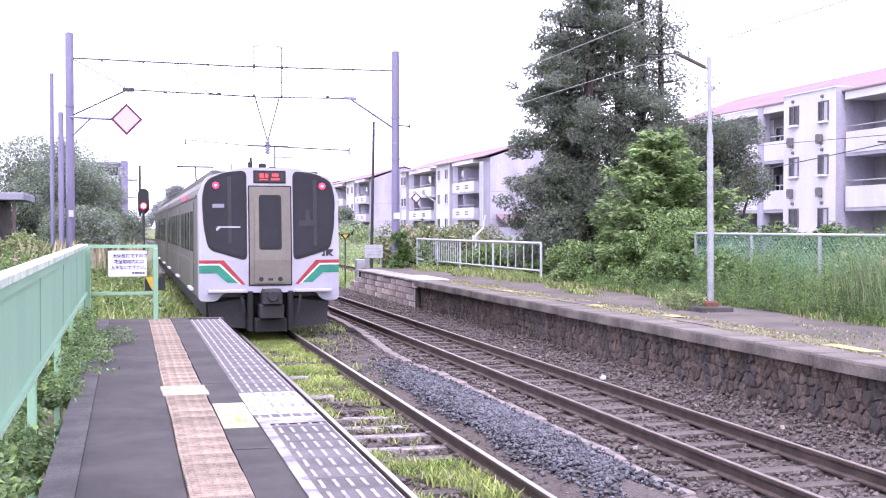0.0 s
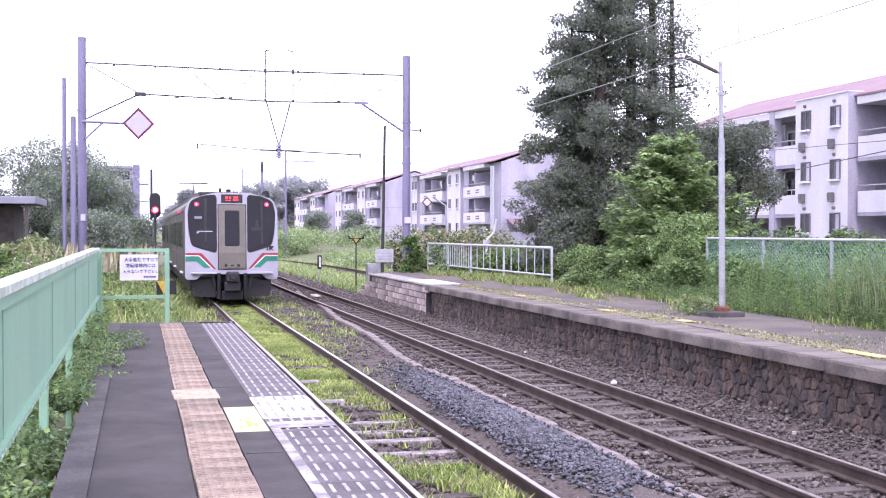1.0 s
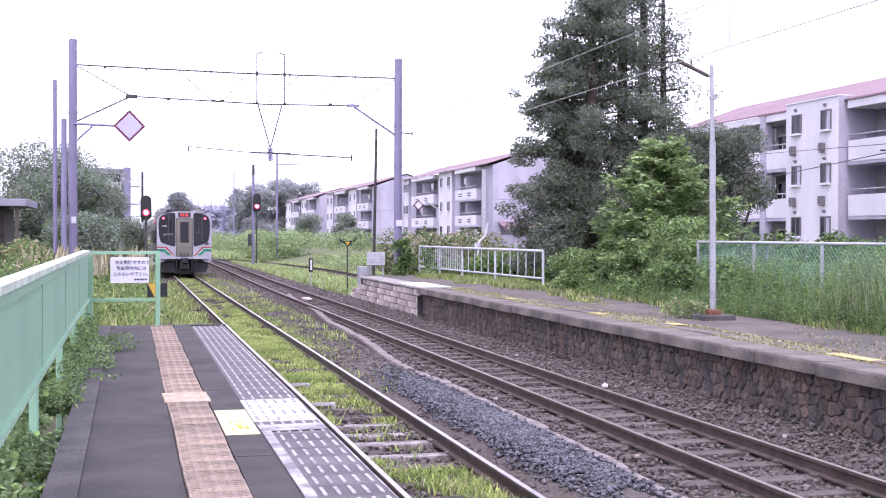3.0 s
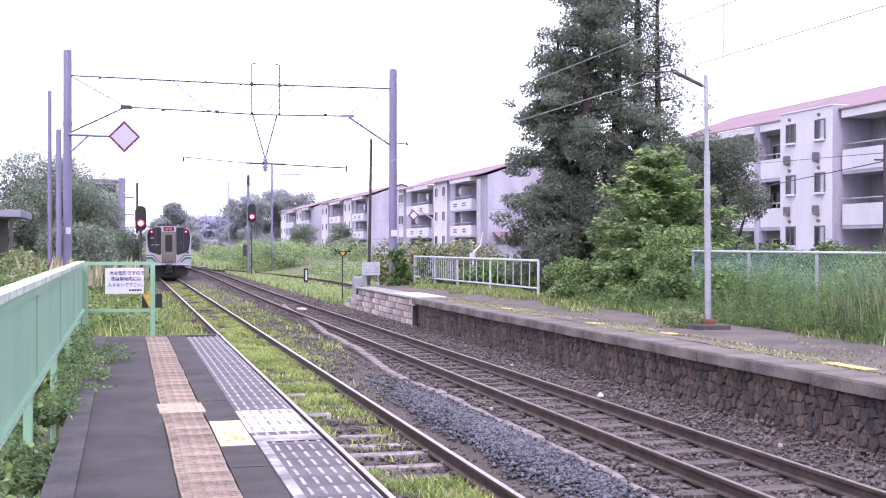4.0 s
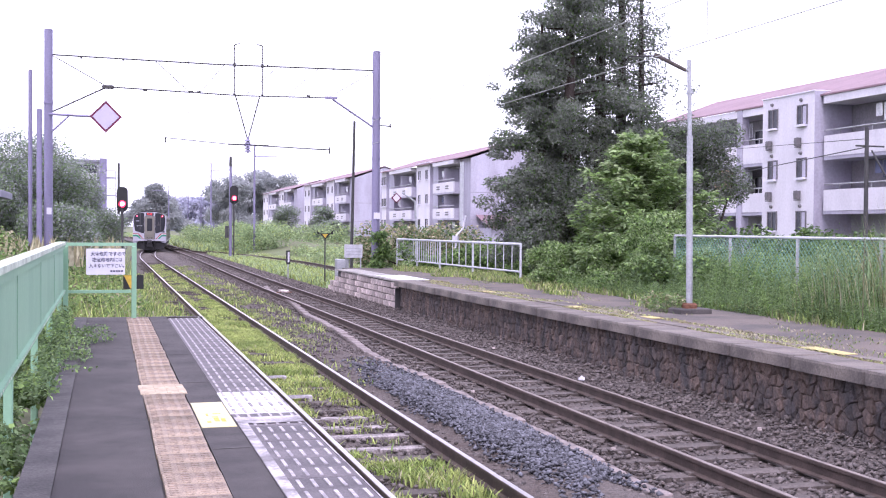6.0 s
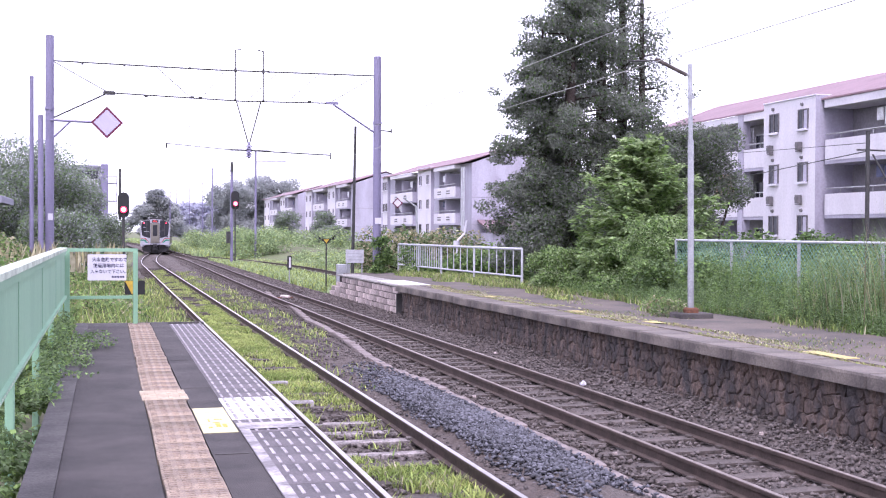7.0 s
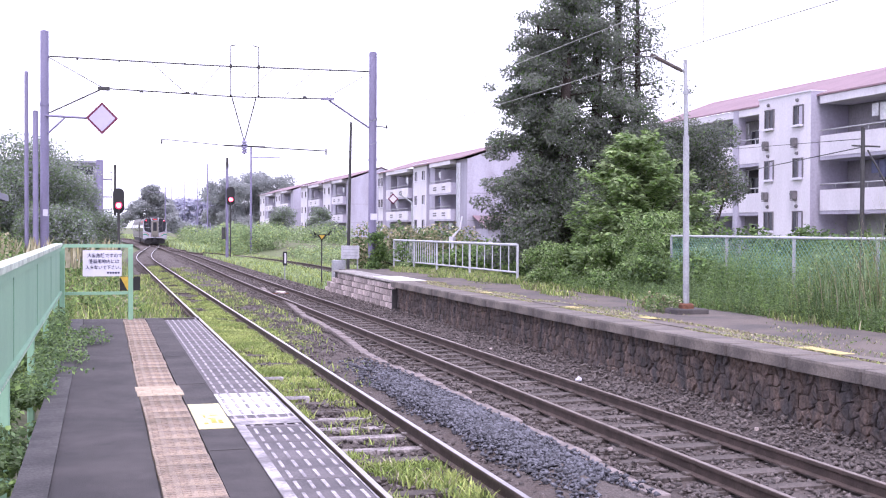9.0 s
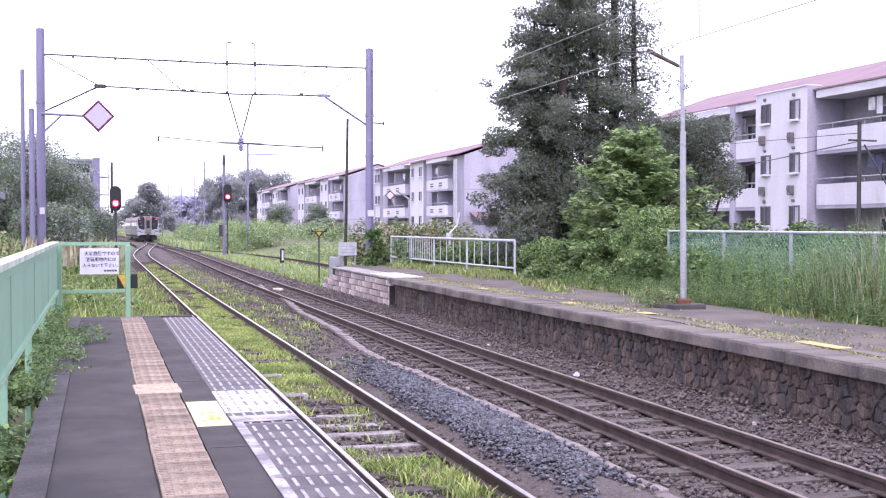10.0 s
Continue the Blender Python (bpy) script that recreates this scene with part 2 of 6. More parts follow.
# ---------------------------------------------------------------- mesh helpers
class Geo:
    """Collects vertices and faces for one mesh."""

    def __init__(self):
        self.v, self.f, self.mi = [], [], []

    def add(self, verts, faces, mi=0):
        n = len(self.v)
        self.v += [tuple(p) for p in verts]
        self.f += [tuple(i + n for i in q) for q in faces]
        self.mi += [mi] * len(faces)
        return self

    def box(self, x0, y0, z0, x1, y1, z1, c=0.0, mi=0):
        """A box; c chamfers its upright and top edges."""
        if c <= 0:
            v = [(x, y, z) for z in (z0, z1) for x, y in ((x0, y0), (x1, y0), (x1, y1), (x0, y1))]
            return self.add(v, [(3, 2, 1, 0), (4, 5, 6, 7), (0, 1, 5, 4), (1, 2, 6, 5), (2, 3, 7, 6), (3, 0, 4, 7)], mi)
        return self.prism([(x0 + c, y0), (x1 - c, y0), (x1, y0 + c), (x1, y1 - c), (x1 - c, y1), (x0 + c, y1), (x0, y1 - c), (x0, y0 + c)], z0, z1, c, mi)

    def prism(self, ring, z0, z1, c=0.0, mi=0):
        """A ring in plan, raised from z0 to z1, its top edge drawn in by c."""
        n = len(ring)
        cx, cy = sum(p[0] for p in ring) / n, sum(p[1] for p in ring) / n
        v = [(x, y, z0) for x, y in ring] + [(x, y, z1 - c) for x, y in ring]
        f = [tuple(range(n))[::-1]]
        f += [(i, (i + 1) % n, n + (i + 1) % n, n + i) for i in range(n)]
        if c > 0:
            for x, y in ring:
                L = math.hypot(x - cx, y - cy) or 1
                v.append((x - (x - cx) / L * c, y - (y - cy) / L * c, z1))
            f += [(n + i, n + (i + 1) % n, 2 * n + (i + 1) % n, 2 * n + i) for i in range(n)]
            f.append(tuple(range(2 * n, 3 * n)))
        else:
            f.append(tuple(range(n, 2 * n)))
        return self.add(v, f, mi)

    def tube(self, p0, p1, r0, r1=None, n=10, mi=0):
        """A round bar from p0 to p1."""
        r1 = r0 if r1 is None else r1
        a, b = Vector(p0), Vector(p1)
        q = (b - a).to_track_quat("Z", "Y")
        ring = [Vector((math.cos(k * math.tau / n), math.sin(k * math.tau / n), 0)) for k in range(n)]
        v = [a + q @ (p * r0) for p in ring] + [b + q @ (p * r1) for p in ring]
        f = [(i, (i + 1) % n, n + (i + 1) % n, n + i) for i in range(n)] + [tuple(range(n))[::-1], tuple(range(n, 2 * n))]
        return self.add(v, f, mi)

    def plate(self, poly, y0, y1, mi=0):
        """A polygon in x and z with thickness from y0 (front) to y1."""
        n = len(poly)
        v = [(x, y0, z) for x, z in poly] + [(x, y1, z) for x, z in poly]
        f = [tuple(range(n)), tuple(range(n, 2 * n))[::-1]] + [(i, n + i, n + (i + 1) % n, (i + 1) % n) for i in range(n)]
        return self.add(v, f, mi)

    def sweep(self, prof, path, mi=0):
        """A closed profile (side, up) along a path of points."""
        n, v, f = len(prof), [], []
        for k, p in enumerate(path):
            a, b = Vector(path[max(k - 1, 0)]), Vector(path[min(k + 1, len(path) - 1)])
            d = (b - a).normalized()
            s = Vector((d.y, -d.x, 0)).normalized()
            v += [(p[0] + s.x * u, p[1] + s.y * u, p[2] + h) for u, h in prof]
        for k in range(len(path) - 1):
            f += [(k * n + i, k * n + (i + 1) % n, (k + 1) * n + (i + 1) % n, (k + 1) * n + i) for i in range(n)]
        f += [tuple(range(n))[::-1], tuple(range((len(path) - 1) * n, len(path) * n))]
        return self.add(v, f, mi)

    def mesh(self, name, mats, smooth=False):
        me = bpy.data.meshes.new(name)
        me.from_pydata(self.v, [], self.f)
        for m in mats if isinstance(mats, (list, tuple)) else [mats]:
            me.materials.append(M[m])
        if any(self.mi):
            me.polygons.foreach_set("material_index", self.mi)
        bm = bmesh.new()
        bm.from_mesh(me)
        bmesh.ops.recalc_face_normals(bm, faces=bm.faces)
        bm.to_mesh(me)
        bm.free()
        if smooth:
            me.polygons.foreach_set("use_smooth", [True] * len(me.polygons))
        me.update()
        return me


def part(name, geo, mats, parent=None, label="", smooth=False, at=None):
    """One mesh object, under a thing or a part."""
    ob = new(name, geo if isinstance(geo, bpy.types.Mesh) else geo.mesh(name, mats, smooth))
    if parent:
        ob.parent = parent
    if at:
        ob.location = at
    if label:
        ob["label"] = label
    return ob


def thing(name, label, category, at=(0, 0, 0), group="", kind="", turn=0):
    ob = new(name)
    ob.empty_display_size = 0.2
    ob.matrix_basis = pose(*at, 0, 0, turn)
    return tagged(ob, label, category, group, kind)


def arrays(name, V, F, mats, mi=None):
    """A mesh from arrays: V (n, 3), F (m, 3 or 4)."""
    me = bpy.data.meshes.new(name)
    k = F.shape[1]
    me.vertices.add(len(V))
    me.vertices.foreach_set("co", V.astype(np.float32).ravel())
    me.loops.add(F.size)
    me.loops.foreach_set("vertex_index", F.astype(np.int32).ravel())
    me.polygons.add(len(F))
    me.polygons.foreach_set("loop_start", np.arange(0, F.size, k, dtype=np.int32))
    for m in mats if isinstance(mats, (list, tuple)) else [mats]:
        me.materials.append(M[m])
    if mi is not None:
        me.polygons.foreach_set("material_index", np.asarray(mi, dtype=np.int32))
    me.update(calc_edges=True)
    me.validate()
    return me


def leaves(name, spots, sizes, mats, mi=None, droop=0.3, rng=None, long=1.6):
    """Folded leaves, one at each spot, turned at random."""
    n = len(spots)
    a = rng.uniform(0, math.tau, n)
    tilt = rng.uniform(-0.9, 0.6, n) - droop
    d = np.stack([np.cos(a) * np.cos(tilt), np.sin(a) * np.cos(tilt), np.sin(tilt)], 1)
    s = np.cross(d, rng.normal(0, 1, (n, 3)) * 0.5 + [0, 0, 1])
    s /= np.linalg.norm(s, axis=1, keepdims=True) + 1e-9
    up = np.cross(s, d)
    L, W = sizes[:, None] * long, sizes[:, None] * 0.5
    p = spots
    V = np.stack([p, p + d * L * 0.5 + s * W + up * W * 0.35, p + d * L, p + d * L * 0.5 - s * W + up * W * 0.35], 1).reshape(-1, 3)
    i = np.arange(n)[:, None] * 4
    F = np.concatenate([i + [0, 1, 2], i + [0, 2, 3]], 1).reshape(-1, 3)
    return arrays(name, V, F, mats, None if mi is None else np.repeat(mi, 2))


def blades(name, spots, heights, mats, mi=None, rng=None, width=0.012, lean=0.5):
    """Bent grass blades, one at each root."""
    n = len(spots)
    a = rng.uniform(0, math.tau, n)
    d = np.stack([np.cos(a), np.sin(a), np.zeros(n)], 1)
    s = np.stack([-np.sin(a), np.cos(a), np.zeros(n)], 1) * width * rng.uniform(0.6, 1.5, n)[:, None]
    h = heights[:, None]
    l = rng.uniform(0.1, lean, n)[:, None] * h
    z = np.array([0, 0, 1.0])
    V = np.stack([spots - s, spots + s, spots + d * l * 0.35 + z * h * 0.6 + s * 0.8, spots + d * l * 0.35 + z * h * 0.6 - s * 0.8, spots + d * l + z * h], 1).reshape(-1, 3)
    i = np.arange(n)[:, None] * 5
    F = np.concatenate([i + [0, 1, 2], i + [0, 2, 3], i + [3, 2, 4]], 1).reshape(-1, 3)
    return arrays(name, V, F, mats, None if mi is None else np.repeat(mi, 3))


def in_clumps(rng, clumps, n):
    """Points in the outer part of ellipsoids (x, y, z, rx, ry, rz), shared by their size."""
    c = np.array(clumps, float)
    w = (c[:, 3] * c[:, 4] * c[:, 5]) ** 0.67
    k = rng.choice(len(c), n, p=w / w.sum())
    u = rng.normal(0, 1, (n, 3))
    u /= np.linalg.norm(u, axis=1, keepdims=True)
    return c[k, :3] + u * c[k, 3:] * (rng.uniform(0.12, 1.0, n) ** 0.45)[:, None]


def shrub(name, label, category, at, clumps, n, size, mats, seed, weights=None, droop=0.2, group="", stems=True, long=1.6):
    """A woody plant: stems into each clump, and a crown of single leaves."""
    rng = np.random.default_rng(seed)
    ob = thing(name, label, category, at, group)
    p = in_clumps(rng, clumps, n)
    p = p[p[:, 2] > 0.02]
    mi = rng.choice(len(mats), len(p), p=weights) if len(mats) > 1 else None
    part("crown", leaves("crown", p, size * rng.uniform(0.6, 1.4, len(p)), mats, mi, droop, rng, long), None, ob)
    if stems:
        g = Geo()
        for x, y, z, *r in clumps[:14]:
            g.tube((x * 0.25, y * 0.25, -0.1), (x * 0.7, y * 0.7, z * 0.6), 0.05, 0.035, 6)
            g.tube((x * 0.7, y * 0.7, z * 0.6), (x, y, z), 0.035, 0.015, 6)
        part("stem_frame", g, "bark", ob)
    return ob


# ---------------------------------------------------------------- ground and tracks
RAIL = -0.83
BED = -1.02


def main_x(y):
    u = min(max((y - 40) / 60, 0), 1)
    return 6.22 + 0.55 * u * u * (3 - 2 * u) - (max(y - 150, 0) ** 2) / 3500


def near_x(y):
    u = min(max((y - 80) / 90, 0), 1)
    u = u * u * (3 - 2 * u)
    return 2.9 * (1 - u) + main_x(y) * u


def siding_x(y):
    u = min(max((y - 72) / 62, 0), 1)
    return 12.2 - 5.43 * u * u * (3 - 2 * u)


def ground():
    rng = np.random.default_rng(5)
    xs = np.concatenate([[-3000, -800, -300, -120, -60, -30, -15, -8, -4, -2], np.arange(-1, 20.1, 0.7), [23, 27, 32, 40, 60, 100, 300, 800, 3000]])
    ys = np.concatenate([[-3000, -600, -200, -60, -20], np.arange(-8, 60, 0.9), np.arange(60, 240, 4), [260, 320, 420, 600, 1000, 2000, 4000]])
    X, Y = np.meshgrid(xs, ys)
    Z = np.full(X.shape, -1.06)
    near = (np.abs(X) < 60) & (Y > -30) & (Y < 300)
    Z += np.where(near, rng.normal(0, 0.025, X.shape), 0)
    right = np.clip((X - 13.5) / 3, 0, 1) * np.clip((Y + 60) / 20, 0, 1)
    Z += right * 0.55
    left = np.clip((-1.5 - X) / 4, 0, 1)
    Z += left * 0.35
    far = np.clip((X - 9.5) / 4, 0, 1) * np.clip((Y - 80) / 30, 0, 1) * np.clip((300 - Y) / 60, 0, 1)
    Z += far * 0.8
    Z -= np.where((X > -0.3) & (X < 9.3) & (Y < 430), 0.18, 0)
    n, k = len(ys), len(xs)
    i = (np.arange(n - 1)[:, None] * k + np.arange(k - 1)).ravel()
    F = np.stack([i, i + 1, i + k + 1, i + k], 1)
    ob = new("ground", arrays("ground", np.stack([X, Y, Z], -1).reshape(-1, 3), F, "ground"))
    tagged(ob, "weedy brown and green earth along the railway", "ground", kind="structure")


def ballast():
    g = Geo()
    rng = random.Random(3)
    ys = [y * 1.0 for y in range(-6, 60)] + [60 + 5 * k for k in range(49)]
    cols = (3.5, 4.3, 4.7, 5.2, 6.2, 7.3, 8.0, 8.7)
    lift = (0.03, 0.1, 0.06, 0.0, -0.01, 0.0, 0.02, -0.04)
    v = []
    for y in ys:
        heap = math.exp(-((y - 13) / 5.5) ** 2)
        for c, (x, h) in enumerate(zip(cols, lift)):
            z = BED + h + rng.uniform(-0.02, 0.02) + (0.09 * heap if c == 1 else 0.04 * heap if c == 2 else 0)
            v.append((x + main_x(y) - 6.22, y, z))
    k = len(cols)
    g.add(v, [(r * k + c, r * k + c + 1, (r + 1) * k + c + 1, (r + 1) * k + c) for r in range(len(ys) - 1) for c in range(k - 1)])
    ob = part("ballast", g, "ballast", None, smooth=True)
    tagged(ob, "brown-grey crushed stone ballast under the main track", "ballast", kind="structure")
    g = Geo()
    v = [(near_x(y) + o, y, BED + (0.01 if abs(o) > 1 else -0.012) + rng.uniform(-0.015, 0.015)) for y in ys for o in (-1.3, -0.5, 0.5, 1.0)]
    g.add(v, [(r * 4 + c, r * 4 + c + 1, (r + 1) * 4 + c + 1, (r + 1) * 4 + c) for r in range(len(ys) - 1) for c in range(3)])
    ob = part("ballast", g, "ballast", None, smooth=True)
    tagged(ob, "overgrown old ballast under the platform track", "ballast", kind="structure")


def stones(name, label, n, seed, size, material, place):
    """Loose crushed stones, each a rough eight-cornered lump."""
    rng = np.random.default_rng(seed)
    c = place(rng, n)
    n = len(c)
    base = np.array([(0, 0, 1), (1, 0, 0.1), (0, 1, -0.1), (-1, 0, 0.1), (0, -1, 0), (0, 0, -1.0)], float)
    V = base[None] * rng.uniform(0.45, 1.35, (n, 6, 1)) + rng.normal(0, 0.24, (n, 6, 3))
    a = rng.uniform(0, math.tau, n)
    ca, sa = np.cos(a), np.sin(a)
    V = np.stack([V[..., 0] * ca[:, None] - V[..., 1] * sa[:, None], V[..., 0] * sa[:, None] + V[..., 1] * ca[:, None], V[..., 2] * 0.7], -1)
    V = V * (size * rng.uniform(0.6, 1.3, n))[:, None, None] + c[:, None]
    tri = np.array([(0, 1, 2), (0, 2, 3), (0, 3, 4), (0, 4, 1), (5, 2, 1), (5, 3, 2), (5, 4, 3), (5, 1, 4)])
    F = (np.arange(n)[:, None, None] * 6 + tri[None]).reshape(-1, 3)
    ob = new(name, arrays(name, V.reshape(-1, 3), F, material))
    tagged(ob, label, "ballast", kind="stuff")


def brown_place(rng, n):
    y = 5.5 + 40 * rng.uniform(0, 1, n) ** 1.7
    x = rng.uniform(3.55, 8.5, n)
    z = BED + np.where(np.abs(x - 6.22) < 0.9, 0.006, 0.045) + 0.06 * np.exp(-((x - 4.3) / 0.5) ** 2) + rng.uniform(-0.02, 0.02, n)
    keep = (np.abs(x - 5.66) > 0.1) & (np.abs(x - 6.78) > 0.1) & (np.abs(x - 4.85) > 0.1)
    return np.stack([x, y, z], 1)[keep]


def far_place(rng, n):
    y = rng.uniform(40, 100, n)
    x = rng.uniform(3.6, 8.3, n)
    keep = (np.abs(x - 5.66) > 0.1) & (np.abs(x - 6.78) > 0.1)
    return np.stack([x, y, np.full(n, BED + 0.04)], 1)[keep]


def bed_place(rng, n):
    y = 6 + 16 * rng.uniform(0, 1, n)
    x = rng.uniform(1.75, 3.7, n)
    keep = (np.abs(x - 2.33) > 0.09) & (np.abs(x - 3.47) > 0.09)
    return np.stack([x, y, BED + 0.0 + rng.uniform(-0.01, 0.03, n)], 1)[keep]


def blue_place(rng, n):
    y = rng.normal(13.4, 2.7, n)
    x = rng.normal(4.32, 0.22, n)
    heap = np.exp(-((y - 13) / 5.5) ** 2) * 0.10 * np.clip(1 - np.abs(x - 4.3) / 0.75, 0, 1)
    keep = (x > 3.8 + 0.08 * np.sin(y * 2.1)) & (x < 4.78) & (y > 9.3 + 0.5 * np.sin(x * 6)) & (y < 20.5)
    return np.stack([x, y, BED + 0.095 + heap + rng.uniform(-0.03, 0.03, n)], 1)[keep]


def track(name, label, xf, y0, y1, top, sleeper_mat, step=0.7, every=2.5):
    ob = thing(name, label, "railway track", kind="structure")
    n = int((y1 - y0) / every)
    for side in (-1, 1):
        ys = [y0 + (y1 - y0) * k / n for k in range(n + 1)]
        pts = [(xf(y) + side * 0.566, y, RAIL) for y in ys]
        foot = [(-0.06, -0.155), (0.06, -0.155), (0.06, -0.14), (0.012, -0.125), (0.012, -0.045), (0.034, -0.035), (0.034, -0.006), (0.026, -0.002), (-0.026, -0.002), (-0.034, -0.006), (-0.034, -0.035), (-0.012, -0.045), (-0.012, -0.125), (-0.06, -0.14)]
        r = part("rail", Geo().sweep(foot, pts), "rail_side", ob)
        part("running_face", Geo().sweep([(-0.026, -0.003), (0.026, -0.003), (0.026, 0.0), (-0.026, 0.0)], pts), top, r)
    rng = random.Random(len(name) + int(y1))
    g = Geo().box(-1.02, -0.11, -0.10, 1.02, 0.11, 0, 0.015)
    for sx in (-0.566, 0.566):
        for o in (-0.085, 0.085):
            g.box(sx + o - 0.03, -0.05, 0, sx + o + 0.03, 0.05, 0.028, 0.006)
    me = g.mesh("sleeper", sleeper_mat)
    y = y0 + 0.32
    pale = g.mesh("sleeper", "sleeper_pale")
    while y < min(y1, 80):
        p = new("sleeper", pale if name == "track_platform" and (12.3 < y < 14.6 or 18.1 < y < 18.8) else me)
        p.parent = ob
        old = 2.5 if name == "track_platform" else 1.0
        p.matrix_basis = pose(xf(y) + rng.uniform(-0.03, 0.03) * old, y + rng.uniform(-0.03, 0.03) * old, RAIL - 0.157 + rng.uniform(-0.006, 0.003) * old, 0, rng.uniform(-0.4, 0.4), rng.uniform(-1, 1) * old) @ Matrix.Diagonal((1, rng.uniform(0.8, 1.05), 1, 1))
        y += step
    return ob


def trough():
    """A run of concrete cable-trough lids, partly sunk in the stones."""
    ob = thing("cable_trough", "pale concrete cable trough lids sunk in ballast between tracks", "cable trough", kind="structure")
    rng = random.Random(8)
    me = Geo().box(-0.085, -0.245, -0.06, 0.075, 0.245, 0.0, 0.012).mesh("trough_lid", "trough")
    y = 7.0
    while y < 46:
        x = 4.83 + 0.06 * math.sin(y * 0.55) + max(0, (y - 21) * 0.05) + (0.1 * math.exp(-((y - 18) / 1.2) ** 2))
        p = new("trough_lid", me)
        p.parent = ob
        p.matrix_basis = pose(x, y, BED + 0.115 + rng.uniform(-0.02, 0.015), rng.uniform(-2, 2), rng.uniform(-4, 4), rng.uniform(-4, 4))
        y += 0.5


ground()
ballast()
stones("ballast_stones", "brown-grey crushed stones beside the main track", 26000, 11, 0.034, "stone_brown", brown_place)
stones("fresh_ballast_stones", "heap of fresh blue-grey crushed stones between tracks", 15000, 12, 0.029, "stone_blue", blue_place)
stones("ballast_stones", "brown-grey crushed stones along the far track", 14000, 15, 0.05, "stone_brown", far_place)
stones("track_bed_stones", "old crushed stones between the platform rails", 5000, 13, 0.032, "stone_brown", bed_place)
track("track_platform", "rusty rails on old sleepers overgrown with grass", near_x, -4, 176, "rail_top", "sleeper")
track("track_main", "main line rails on worn sleepers in brown ballast", main_x, -4, 420, "rail_dull", "sleeper")
track("track_siding", "rusty siding rails curving into the main line", siding_x, 60, 134, "rail_dull", "sleeper")
trough()


# ---------------------------------------------------------------- platform underfoot
def platform():
    END = 18.95
    ob = tagged(part("platform", Geo().box(-0.28, -8, -1.2, 0.30, END, 0.0), "asphalt"), "worn dark asphalt station platform", "platform", kind="structure")
    part("asphalt_strip", Geo().box(0.66, -8, -1.2, 0.925, END, -0.001), "asphalt", ob)
    part("tile_bed", Geo().box(0.30, -8, -1.2, 0.66, END, -0.03), "kerb", ob)
    part("slab_bed", Geo().box(0.925, -8, -1.2, 1.42, END, -0.04), "kerb", ob)
    part("kerb", Geo().box(-0.47, -8, -1.2, -0.282, END, 0.012, 0.02), "kerb", ob, "dark weathered concrete kerb")
    part("edge_face", Geo().box(1.422, -8, -1.25, 1.45, END, -0.035, 0.006), "sleeper", ob, "grey concrete platform edge")
    part("edge_line", Geo().box(1.4205, -8, -0.030, 1.432, END, 0.001), "edge_paint", ob, "thin pale worn edge line")
    part("end_face", Geo().box(-0.47, END + 0.002, -1.25, 1.5, END + 0.12, -0.004, 0.01), "kerb", ob)
    # guiding tiles with raised bars
    def tile(mt, bright=False):
        g = Geo().box(-0.17, -0.148, -0.03, 0.17, 0.148, 0.002, 0.004)
        for k in range(4):
            x = -0.125 + k * 0.083
            if bright:
                g.box(x - 0.015, -0.12, 0.002, x + 0.015, 0.12, 0.007, 0.004)
            else:
                for j in range(5):
                    y = -0.11 + j * 0.055
                    g.box(x - 0.026, y - 0.012, 0.002, x + 0.026, y + 0.012, 0.006, 0.003)
        return g.mesh("tactile_tile", mt)
    dull, bright = tile("tactile"), tile("tactile_bright", True)
    rng = random.Random(2)
    for k in range(76):
        y = -3.75 + k * 0.3
        if y > END - 0.1:
            break
        wide = 10.2 < y < 10.8 or 8.1 < y < 8.35
        p = new("tactile_tile", bright if 10.2 < y < 10.8 else dull)
        p.parent = ob
        p.matrix_basis = pose(0.48 + rng.uniform(-0.006, 0.006), y, 0.001 + (0.002 if wide else 0), 0, 0, rng.uniform(-0.6, 0.6)) @ Matrix.Diagonal((1.16 if 10.2 < y < 10.8 else 1, 1, 1, 1))
    # slabs of the edge strip with raised dashes
    def slab(base, rib):
        g = Geo().box(-0.245, -0.298, -0.04, 0.245, 0.298, 0.0, 0.004)
        for j in range(2):
            for k in range(6):
                x, y = -0.205 + k * 0.082, -0.15 + j * 0.3
                g.box(x - 0.011, y - 0.1, 0.0, x + 0.011, y + 0.1, 0.006, 0.004, 1)
        return g.mesh("edge_slab", [base, rib])
    plain, white = slab("slab", "rib"), slab("white_paint", "edge_paint")
    for k in range(38):
        y = -3.3 + k * 0.6
        if y > END - 0.25:
            break
        p = new("edge_slab", white if 9.15 < y < 10.2 else plain)
        p.parent = ob
        p.matrix_basis = pose(1.174, y, 0.0 + rng.uniform(-0.002, 0.002))
    part("painted_line", Geo().box(0.93, -4, 0.0065, 1.0, 8.5, 0.0095).box(0.93, 8.5, 0.0065, 1.42, 8.78, 0.0095), "edge_paint", ob, "worn white painted line")
    pad = part("boarding_mark", Geo().box(0.665, 8.42, 0.001, 0.915, 9.62, 0.005, 0.002), "yellow_pad", ob, "pale yellow boarding mark panel")
    g = Geo()
    for k, (x, y, wx, wy) in enumerate(((0.72, 8.62, 0.03, 0.05), (0.78, 8.66, 0.035, 0.16), (0.83, 8.64, 0.03, 0.13), (0.74, 8.92, 0.012, 0.10), (0.79, 9.0, 0.06, 0.015), (0.77, 8.86, 0.05, 0.012))):
        g.box(x, y, 0.0055, x + wx, y + wy, 0.0075)
    part("marking", g, "yellow_paint", pad)
    # patches and joints in the asphalt
    g = Geo()
    for y in (13.3, 10.9, 7.6):
        g.box(0.67, y, 0.0015, 0.92, y + 0.02, 0.003)
